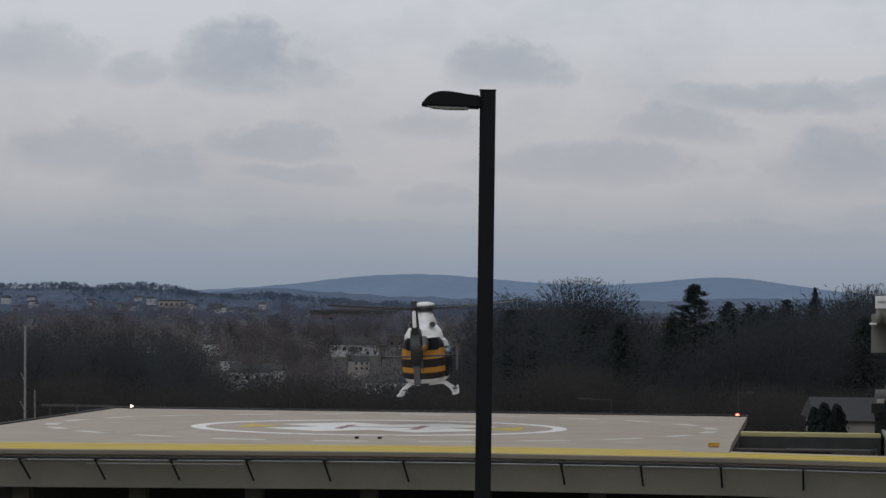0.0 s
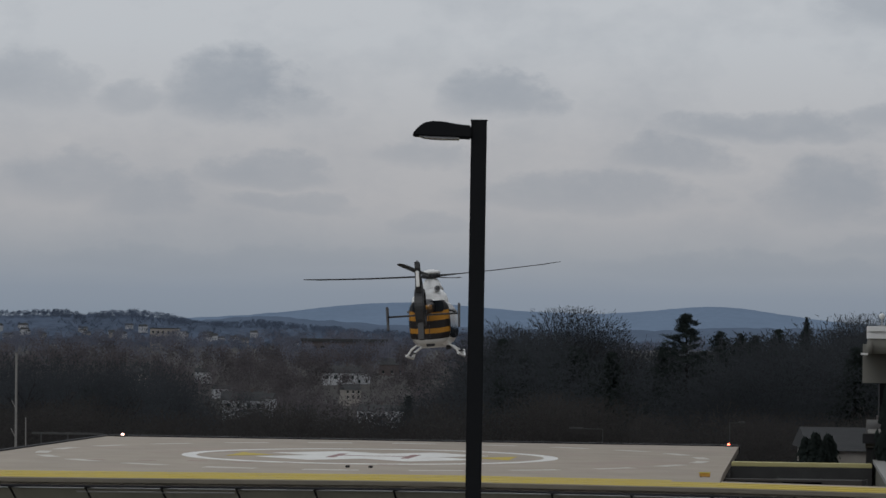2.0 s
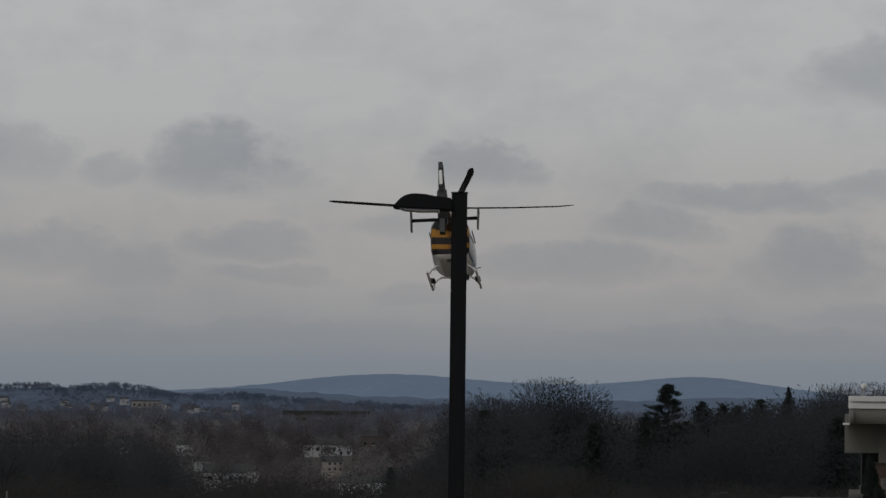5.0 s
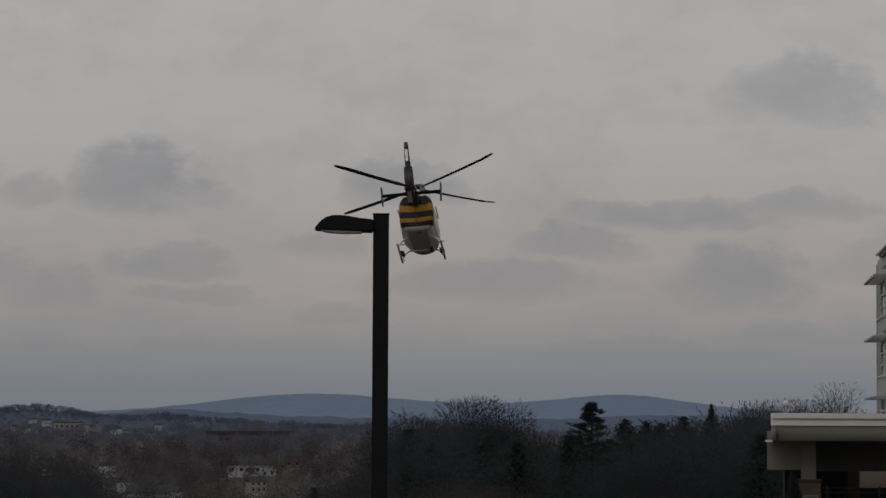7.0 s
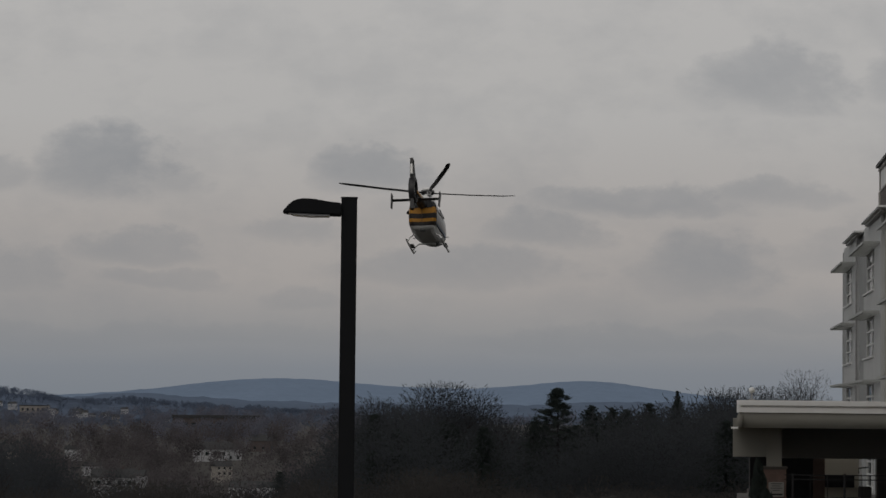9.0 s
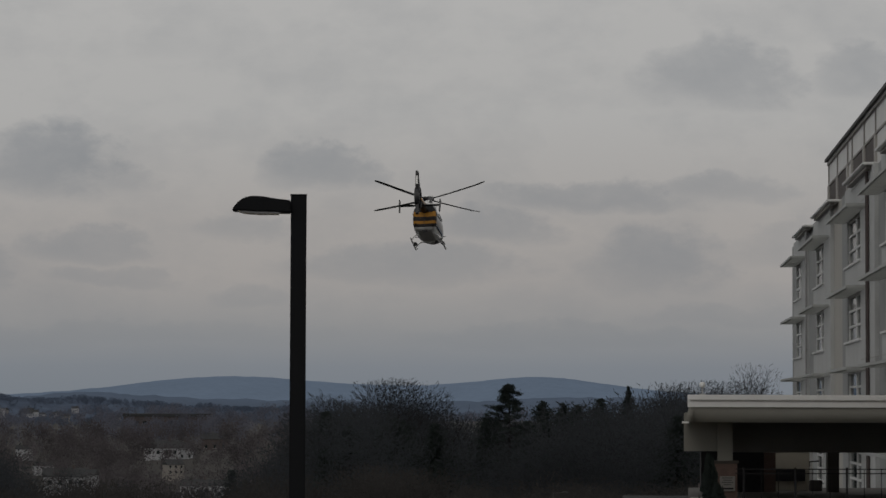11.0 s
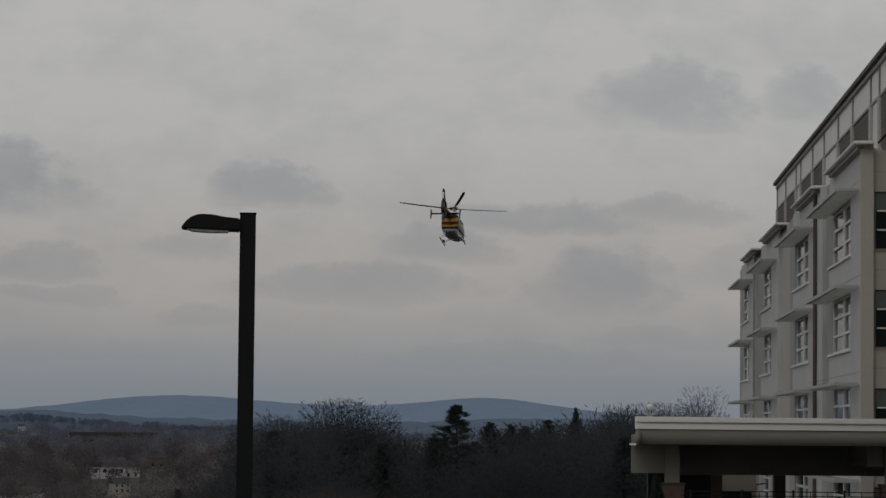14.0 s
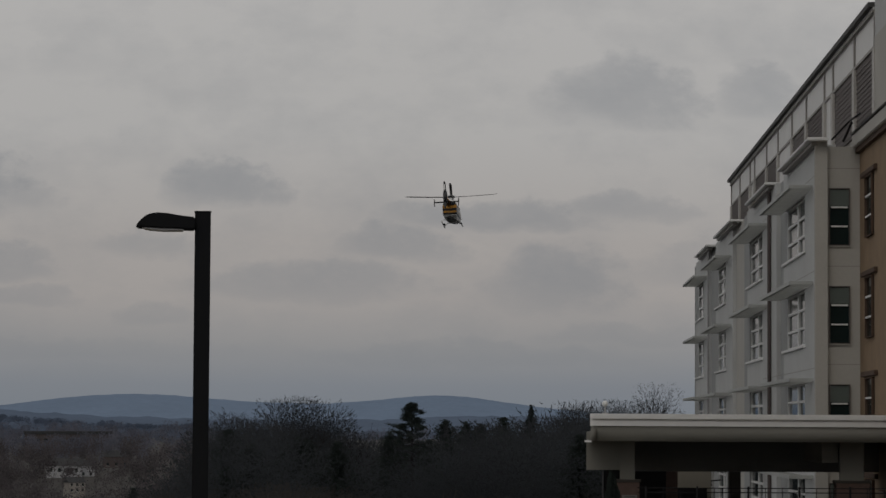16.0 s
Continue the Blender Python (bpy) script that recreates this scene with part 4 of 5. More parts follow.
# ---- entrance canopy and terrace ----
def build_terrace():
    t = thing("terrace", "raised concrete terrace under the entrance canopy", "terrace", kind="structure")
    # slab colour holds the canopy shade; edge and retaining wall are near black
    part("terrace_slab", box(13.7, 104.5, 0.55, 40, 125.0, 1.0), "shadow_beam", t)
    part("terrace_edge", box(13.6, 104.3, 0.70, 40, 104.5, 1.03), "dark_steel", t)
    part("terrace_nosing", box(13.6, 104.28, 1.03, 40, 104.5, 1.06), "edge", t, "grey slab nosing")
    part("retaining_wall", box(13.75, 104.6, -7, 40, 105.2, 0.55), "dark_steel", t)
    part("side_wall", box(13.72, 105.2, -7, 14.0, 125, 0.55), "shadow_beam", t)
    r = thing("ramp_parapet", "light grey parapet wall beside the ramp", "wall", PAD @ Matrix.Translation((17.75, 0, 0)) @ Matrix.Rotation(-math.atan(SKEW), 4, "Z"), kind="structure")
    part("panel", prism([(-0.12, -3.0), (0.12, -3.0), (0.12, 0.0), (-0.12, 0.0)], -16, 2.5), "fascia", r)
    part("cap", prism([(-0.2, 0.0), (0.2, 0.0), (0.2, 0.12), (-0.2, 0.12)], -16, 2.5), "sign", r)
    part("end_post", box(-0.3, 2.5, -3, 0.3, 3.1, 1.0, 0.02), "sign", r)
    part("post_cap", box(-0.36, 2.44, 1.0, 0.36, 3.16, 1.16, 0.03), "sign", r)


def build_canopy():
    c = thing("entrance_canopy", "cream entrance canopy with a white roof edge on brick piers", "canopy")
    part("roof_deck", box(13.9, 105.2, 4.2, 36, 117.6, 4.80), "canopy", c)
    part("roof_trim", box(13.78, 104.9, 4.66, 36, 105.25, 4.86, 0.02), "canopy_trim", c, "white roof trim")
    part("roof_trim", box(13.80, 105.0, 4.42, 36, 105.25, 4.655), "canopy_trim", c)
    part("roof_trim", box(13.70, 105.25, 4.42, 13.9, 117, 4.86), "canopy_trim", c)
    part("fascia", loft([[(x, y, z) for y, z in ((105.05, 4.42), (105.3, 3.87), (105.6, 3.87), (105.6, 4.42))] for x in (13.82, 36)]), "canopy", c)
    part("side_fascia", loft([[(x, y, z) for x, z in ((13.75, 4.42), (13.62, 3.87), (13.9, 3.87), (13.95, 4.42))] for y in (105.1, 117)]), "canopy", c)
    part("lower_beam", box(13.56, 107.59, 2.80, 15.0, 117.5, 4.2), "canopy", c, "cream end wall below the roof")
    part("back_beam", box(15.0, 117.0, 2.62, 36, 117.6, 4.2), "facade_grey", c, "dark back beam")
    part("cross_beam", box(22.35, 107.6, 3.1, 22.95, 117.0, 4.2), "canopy", c)
    part("drip_edge", box(13.5, 104.98, 3.83, 13.75, 105.3, 3.90), "canopy_trim", c)
    for x in (15.08, 23.45, 31.8):
        s = 0.28 if x < 20 else 0.45
        part("column", box(x - s, 107.2, 2.3, x + s, 107.58, 4.18, 0.02), "canopy", c)
        p = part("pier", box(x - s - 0.16, 106.9, 1.0, x + s + 0.16, 108.1, 2.36), "brick", c, "brown brick pier")
        part("pier_cap", box(x - s - 0.22, 106.84, 2.36, x + s + 0.22, 108.16, 2.46, 0.02), "shadow_beam", p)
        for j in range(10):
            z = 1.06 + j * 0.13
            for i in range(int((2 * s + 0.32) / 0.24)):
                bx = x - s - 0.14 + i * 0.24 + (0.06 if j % 2 else 0)
                part("brick", box(bx, 106.885, z, bx + 0.21, 106.91, z + 0.10), "brick", p)
    s = thing("notice_sign", "small grey notice board on the brick pier", "sign", Matrix.Translation((15.40, 106.86, 1.36)))
    part("board", box(-0.28, -0.04, 0, 0.28, 0.0, 0.54, 0.01), "notice", s)
    for j, (w, z) in enumerate(((0.2, 0.46), (0.16, 0.38), (0.21, 0.30), (0.14, 0.22))):
        part("text_bar", box(-w, -0.046, z, w, -0.04, z + 0.035), "edge", s)
    part("text_bar", box(-0.2, -0.046, 0.06, 0.22, -0.04, 0.12), "dark_steel", s)
    g = thing("globe_light", "small white globe light on the canopy roof", "lamp", Matrix.Translation((14.32, 105.6, 4.86)))
    d = bmesh.new()
    bmesh.ops.create_uvsphere(d, u_segments=12, v_segments=8, radius=0.11)
    for v in d.verts:
        v.co.z += 0.36
    part("globe", d, "canopy_trim", g)
    part("stem", tube([(0, 0, 0), (0, 0, 0.28)], 0.03, 6), "galvanised", g)
    part("foot", box(-0.1, -0.1, 0, 0.1, 0.1, 0.04), "galvanised", g)
    f = thing("terrace_fence", "black metal fence along the terrace edge", "fence", Matrix.Translation((15.6, 106.2, 1.0)))
    for z in (0.04, 1.0, 1.16):
        part("rail", box(0, -0.018, z, 18.9, 0.018, z + 0.035), "dark_steel", f)
    for i in range(10):
        part("post", box(i * 1.885 + 0.27, -0.035, 0, i * 1.885 + 0.34, 0.035, 1.24), "dark_steel", f)
        for q in (0.63, 1.26):
            part("picket", box(i * 1.885 + 0.3 + q, -0.01, 0.05, i * 1.885 + 0.322 + q, 0.01, 1.18), "dark_steel", f)
    k = thing("entrance_lobby", "beige lobby wall with a dark screen behind the canopy", "wall", Matrix.Translation((19.2, 120.4, 1.0)))
    part("wall", box(0.0, 0, 0, 1.55, 0.4, 2.6), "lobby", k)
    part("screen", box(0.02, -0.10, 0.40, 1.36, -0.02, 0.90, 0.01), "dark_steel", k)
    part("door_post", box(-0.65, -2.0, 0, -0.17, -1.6, 2.4), "brick", k, "reddish brown post")
    part("dark_wall", box(-3.2, -2.0, 0, -0.65, -1.6, 2.4), "dark_steel", k, "dark side wall")
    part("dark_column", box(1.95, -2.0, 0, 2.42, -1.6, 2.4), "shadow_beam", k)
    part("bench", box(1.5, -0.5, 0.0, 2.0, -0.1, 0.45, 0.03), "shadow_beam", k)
    part("lamp_arm", tube([(1.45, -0.6, 1.0), (1.45, -0.6, 1.2), (1.85, -0.6, 1.24)], 0.03, 6), "dark_steel", k)
    part("door_frame", box(1.58, 0, 0, 1.68, 0.1, 2.4), "frame", k)


build_terrace()
build_canopy()
for ob in [o for o in scene.objects if o.parent and (o.parent.name in ("terrace", "entrance_canopy") or (o.parent.parent and o.parent.parent.name == "entrance_canopy"))]:
    for v in ob.data.vertices:  # the sides run parallel with the wing
        v.co.x += 0.132 * (v.co.y - 105.0)


# ---- trees ----
def grow(seed, height, levels, kids, spread, lean=0.12, fine=4):
    """Branch pieces of a bare tree: start, end, radii, level."""
    rng = random.Random(seed)
    out = []

    def branch(p, d, length, r, lev):
        n = 3 if lev < 2 else (2 if lev < fine else 1)
        q = p
        spots = []
        for i in range(n):
            d = (d + Vector((rng.uniform(-1, 1), rng.uniform(-1, 1), rng.uniform(-0.3, 0.9))) * lean).normalized()
            e = q + d * (length / n)
            out.append((q, e, r * (1 - 0.22 * i), r * (1 - 0.22 * (i + 1)), lev))
            spots.append((q, e, d))
            q = e
        if lev + 1 < levels:
            for k in range(kids[lev]):
                f = rng.uniform(0.35 if lev == 0 else 0.15, 1.0)
                s = min(n - 1, int(f * n))
                a, b, dd = spots[s]
                at = a.lerp(b, f * n - s)
                side = Vector((rng.uniform(-1, 1), rng.uniform(-1, 1), rng.uniform(-0.25, 0.6))).normalized()
                nd = (dd * (1 - spread) + side * spread).normalized()
                branch(at, nd, length * rng.uniform(0.42, 0.66), r * rng.uniform(0.34, 0.48), lev + 1)

    branch(Vector((0, 0, -0.3)), Vector((0, 0, 1)), height * 0.62, height * 0.017, 0)
    top = max(e.z for _, e, _, _, _ in out)
    k = height / top
    return [(a * k, b * k, r, s, l) for a, b, r, s, l in out]


def pieces_mesh(pieces, least, sides):
    verts, faces = [], []
    for a, b, r, s, l in pieces:
        d = (b - a).normalized()
        u = d.orthogonal().normalized()
        w = d.cross(u)
        o = len(verts)
        for p, rr in ((a, max(r, least)), (b, max(s, least * 0.6))):
            for k in range(sides):
                t = 6.28319 * k / sides
                verts.append(tuple(p + u * rr * math.cos(t) + w * rr * math.sin(t)))
        for k in range(sides if sides > 2 else 1):
            faces.append((o + k, o + (k + 1) % sides, o + sides + (k + 1) % sides, o + sides + k))
    return verts, faces


def twigs(rng, count, height, base, size, width):
    """Short fine twigs that fill a rounded crown; flat slivers."""
    verts, faces = [], []
    lobes = [(Vector((rng.gauss(0, 0.11), rng.gauss(0, 0.11), rng.uniform(0.38, 0.80))), rng.uniform(0.11, 0.20)) for _ in range(9)]
    while len(faces) < count:
        c, r = lobes[rng.randrange(9)]
        d = Vector((rng.gauss(0, 1), rng.gauss(0, 1), rng.gauss(0, 1))).normalized()
        p = c + d * r * rng.random() ** 0.4
        if p.z < base:
            continue
        out = (d * 0.7 + Vector((p.x * 2.0, p.y * 2.0, 0.4)) + Vector((rng.gauss(0, 0.4), rng.gauss(0, 0.4), rng.gauss(0, 0.4)))).normalized()
        q = p + out * size * rng.uniform(0.5, 1.4)
        s = out.cross(Vector((rng.gauss(0, 1), rng.gauss(0, 1), rng.gauss(0, 0.4)))).normalized() * width
        o = len(verts)
        verts += [tuple((p + s) * height), tuple((p - s) * height), tuple((q - s * 0.35) * height), tuple((q + s * 0.35) * height)]
        faces.append((o, o + 1, o + 2, o + 3))
    top = sorted(v[2] for v in verts)[int(len(verts) * 0.985)]
    k = height / top
    kept = [q for q in faces if max(verts[i][2] for i in q) * k < height * 1.01]
    verts = [verts[i] for q in kept for i in q]
    return [(x, y, z * k) for x, y, z in verts], [tuple(range(4 * n, 4 * n + 4)) for n in range(len(kept))]


def bare_tree(seed, height, least=0.016, lean=0.34, kids=(14, 8, 6), fill=6000, reach=0.93):
    pcs = grow(seed, height * reach, len(kids) + 1, kids, 0.5, lean)
    t = thing("bare_tree", "leafless grey-brown tree with a fine branching crown", "tree", Matrix.Translation((0, -300, -80)), "bare trees")
    v, f = pieces_mesh(pcs, least, 3)
    new("trunk", raw_mesh("trunk", v, f, "bark")).parent = t
    v, f = twigs(random.Random(seed), fill, height, 0.28, 0.019, 0.0014)
    new("crown", raw_mesh("crown", v, f, "twig")).parent = t
    return t


def conifer_mesh(seed, height, width, gaps, taper, ragged=0.0):
    rng = random.Random(seed)
    verts, faces = [], []
    z = height * 0.12
    while z < height:
        k = 1 - z / height
        reach = width * (k ** taper) * rng.uniform(0.6 - ragged, 1.15 + ragged) + 0.1
        for i in range(rng.randint(14, 19)):
            if rng.random() < gaps:
                continue
            a, droop, r = rng.uniform(0, 6.283), rng.uniform(-0.35, 0.12), reach * rng.uniform(0.6, 1.1)
            d = Vector((math.cos(a), math.sin(a), droop))
            side = Vector((-math.sin(a), math.cos(a), 0))
            for j in range(8):
                s = (j + rng.random()) / 8
                c = Vector((0, 0, z)) + d * r * s + Vector((0, 0, rng.uniform(-0.18, 0.22))) * (1 + width * 0.15)
                w = (0.10 + 0.15 * (1 - s)) * (0.5 + 0.5 * k) * (0.8 + width * 0.06)
                o = len(verts)
                tip = c + d * w * 1.6 + side * rng.uniform(-1, 1) * w
                verts += [tuple(c + side * w), tuple(c - side * w + Vector((0, 0, rng.uniform(-0.2, 0.2)))), tuple(tip), tuple(c + Vector((0, 0, w)))]
                faces += [(o, o + 1, o + 2), (o + 1, o + 3, o + 2), (o, o + 2, o + 3)]
        z += height * 0.02 * rng.uniform(0.7, 1.6)
    return verts, faces


def conifer(seed, height, width, gaps=0.1, taper=0.8, ragged=0.0, name="conifer", label="dark green conifer among bare trees"):
    t = thing(name, label, "tree", Matrix.Translation((0, -300, -80)), "conifers")
    part("trunk", tube([(0, 0, -0.4), (0, 0, height * 0.5), (0.1, 0, height * 0.97)], height * 0.017, 7, taper=0.15), "bark", t)
    v, f = conifer_mesh(seed, height, width, gaps, taper, ragged)
    new("crown", raw_mesh("crown", v, f, "needle")).parent = t
    return t


def tall_pine(seed, height):
    """A pine whose crown is a few uneven tiers of needle tufts."""
    rng = random.Random(seed)
    t = thing("pine_tree", "tall dark green pine with an uneven tufted crown", "tree", Matrix.Translation((0, -300, -80)), "conifers")
    part("trunk", tube([(0, 0, -0.4), (0.1, 0, height * 0.5), (0.0, 0, height * 0.98)], height * 0.014, 7, taper=0.2), "bark", t)
    limbs, verts, faces = bmesh.new(), [], []
    for i in range(150):
        down = 0.1 + 11.0 * (i / 150) ** 1.25
        reach = float(np.interp(down, [0, 0.4, 1.0, 1.5, 1.9, 2.4, 3.0, 4.2, 6.0, 11.0], [0.25, 0.65, 1.15, 1.35, 1.2, 1.9, 2.7, 3.2, 3.6, 3.4])) * rng.uniform(0.55, 1.08)
        a = rng.uniform(0, 6.283)
        root, d = Vector((0, 0, height - down - 0.15)), Vector((math.cos(a), math.sin(a), rng.uniform(-0.05, 0.35)))
        tube([root, root + d * reach * 0.9], 0.035, 4, limbs, 0.4)
        for _ in range(4):
            c = root + d * reach * rng.uniform(0.45, 1.0) + Vector((0, 0, 0.08))
            for _ in range(34):
                q = c + Vector((rng.gauss(0, 0.19), rng.gauss(0, 0.19), rng.gauss(0, 0.10)))
                e = Vector((rng.gauss(0, 0.5), rng.gauss(0, 0.5), rng.uniform(0.1, 0.9))).normalized() * rng.uniform(0.12, 0.24)
                w = e.orthogonal().normalized() * 0.045
                o = len(verts)
                verts += [tuple(q - w), tuple(q + w), tuple(q + e)]
                faces.append((o, o + 1, o + 2))
    part("limbs", limbs, "bark", t)
    new("crown", raw_mesh("crown", verts, faces, "needle")).parent = t
    return t


def place(src, x, y, top=None, scale=None, height=1.0, turn=0.0, slim=1.0, used=set()):
    g = ground_z(x, y)
    s = scale if scale else (top - g) / height
    m = Matrix.Translation((x, y, g)) @ Matrix.Rotation(turn, 4, "Z")
    ob = src if src.name not in used else copy_thing(src, m)
    used.add(src.name)
    ob.matrix_basis = m @ Matrix.Diagonal((s * slim, s * slim, s, 1))
    return ob


def plant_trees():
    rng = random.Random(5)
    bare = [(bare_tree(11 + i, 20.0), 20.0) for i in range(4)]
    lone = bare_tree(19, 20.0, 0.030, 0.2, (16, 8, 5, 4), 3500, 1.0)
    firs = [(conifer(31, 18.0, 8.4, 0.05, 0.55, 0.2), 18.0), (conifer(32, 16.0, 7.4, 0.05, 0.5, 0.2), 16.0), (conifer(33, 18.0, 6.0, 0.15, 0.8, 0.4), 18.0)]
    # the tall pine and its neighbours; x, distance, top
    g = ground_z(22.7, 328)
    tall_pine(3, 7.0 - g).matrix_basis = Matrix.Translation((22.7, 328, g))
    for k, x, y, top in ((0, 32.3, 400, 4.9), (1, 35.0, 400, 4.7), (2, 44.0, 400, 7.0), (1, 40.4, 402, 5.3), (0, 38.0, 410, 4.4), (1, 54.5, 402, 4.6), (0, 26.0, 400, 2.5), (0, 44.0, 380, 2.8), (0, 20.4, 332, 3.0), (1, 25.0, 334, 2.6),
                         (1, 2.2, 322, 3.6), (0, 4.4, 296, 2.2), (2, 63.0, 390, 4.4), (0, 58.5, 385, 3.6), (1, -44.5, 330, -2.2), (0, -41.0, 320, -3.4), (0, -10.5, 420, -4.8), (1, 71, 400, 3.6)):
        src, h = firs[k]
        place(src, x, y, top=top, height=h, turn=rng.uniform(0, 6))
    for i in range(20):
        u = rng.choice((rng.uniform(0.002, 0.018), rng.uniform(0.06, 0.135), rng.uniform(0.09, 0.135), rng.uniform(0.02, 0.06)))
        y = rng.uniform(270, 390)
        src, h = firs[rng.randrange(2)]
        place(src, u * y, y, top=EYE + y * (rng.uniform(-0.016, -0.004) + (0.003 if u > 0.095 else 0.0)), height=h, turn=rng.uniform(0, 6))
    for x, y, top in ((8.4, 330, 8.0), (4.6, 334, 6.2), (12.3, 332, 6.6), (15.6, 336, 5.4), (19.0, 345, 4.0), (1.0, 325, 4.4), (22.5, 350, 3.2), (6.3, 331, 7.6), (10.6, 329, 7.7), (40.5, 372, 6.2), (44.0, 370, 7.4), (47.5, 373, 8.0), (50.5, 371, 8.2), (58.0, 370, 5.2), (64.5, 372, 6.0), (70.0, 365, 6.6),
                      (76.0, 370, 6.8), (82.0, 380, 6.2), (36.0, 300, -0.5), (30.0, 280, -1.5), (24.0, 270, -2.0), (42.0, 290, -0.5), (48.0, 300, 0.6), (54.0, 310, 1.6), (15.0, 265, -2.5), (8.0, 260, -2.0),
                      (90.8, 600, 14.0), (79.0, 600, 10.4), (83.6, 600, 10.6), (75.5, 590, 9.4), (-30.0, 300, -0.5), (-36.0, 280, 0.5), (-24.0, 290, -1.5), (-18.0, 310, -3.0), (-12.0, 300, -3.2), (-6.0, 290, -2.4), (-42.0, 270, 1.6),
                      (-2.0, 280, -1.5), (60.0, 330, 2.4), (67.0, 330, 3.0), (73.0, 335, 3.4)):
        src, h = bare[rng.randrange(4)] if y < 500 else (lone, 20.0)
        place(src, x, y, top=top - (0.35 if y < 500 else 0.1), height=h, turn=rng.uniform(0, 6), slim=0.66 if y > 500 else 0.95)


def scatter(name, label, templates, spots, material):
    """One mesh of many small bare trees."""
    vs, fs, count = [], [], 0
    rng = np.random.default_rng(4)
    for x, y, h, k, *base in spots:
        v, f = templates[k]
        a = rng.uniform(0, 6.28)
        c, s = np.cos(a) * h, np.sin(a) * h
        w = np.empty_like(v)
        w[:, 0], w[:, 1], w[:, 2] = x + v[:, 0] * c - v[:, 1] * s, y + v[:, 0] * s + v[:, 1] * c, (base[0] if base else ground_z(x, y)) + v[:, 2] * h
        vs.append(w)
        fs.append(f + count)
        count += len(v)
    v, f = np.concatenate(vs), np.concatenate(fs)
    me = bpy.data.meshes.new(name)
    me.vertices.add(len(v))
    me.vertices.foreach_set("co", v.ravel().astype(np.float32))
    size = f.shape[1]
    me.loops.add(f.size)
    me.loops.foreach_set("vertex_index", f.ravel().astype(np.int32))
    me.polygons.add(len(f))
    me.polygons.foreach_set("loop_start", np.arange(0, f.size, size, dtype=np.int32))
    me.materials.append(MAT[material])
    me.update(calc_edges=True)
    tagged(new(name, me), label, "woods", kind="stuff")


def ridge_z(u, y):
    """Height of the near ridge at a bearing and distance."""
    crest = float(np.interp(u * 1850, [p[0] for p in RIDGE], [p[1] for p in RIDGE]))
    return -25 + (crest + 25) * float(np.interp((y - 1850) / 350, [-1.0, -0.7, -0.4, -0.15, 0.0], [0.0, 0.35, 0.7, 0.93, 1.0]))


# town houses: kind, x, distance, base height, turn, size
HOUSES = [(1, -57.0, 700, -14.6, 0.15, 0.8), (0, -52.5, 706, -14.6, -0.2, 0.55), (1, -43.8, 900, -10.6, 0.1, 0.85), (0, -38.6, 906, -11.6, 0.3, 0.7), (2, -34.0, 760, -13.0, 0.4, 0.5), (1, -22.5, 620, -13.8, -0.2, 0.55),
          (0, -18.6, 626, -14.4, 0.2, 0.45), (1, -70.8, 800, -12.8, 0.3, 0.42), (2, -99.0, 850, -12.4, -0.3, 0.75), (0, -85.5, 900, -11.0, 0.2, 0.5), (3, -31.0, 1000, -10.0, 0.1, 0.8), (1, 28.5, 520, -9.6, 0.2, 0.3)]


def wood_templates(seed, limbs, twig_count, size, width, least, base=0.12):
    """Six unit-high bare trees whose fine twigs fill a rounded crown."""
    out = []
    for i in range(6):
        v, f = pieces_mesh(grow(seed + i, 0.66, 3, limbs, 0.5, 0.16, 2), least, 2)
        w, g = twigs(random.Random(seed + 20 + i), twig_count, 1.0, base, size, width)
        out.append((np.array(v + w), np.array(f + [tuple(k + len(v) for k in q) for q in g])))
    return out


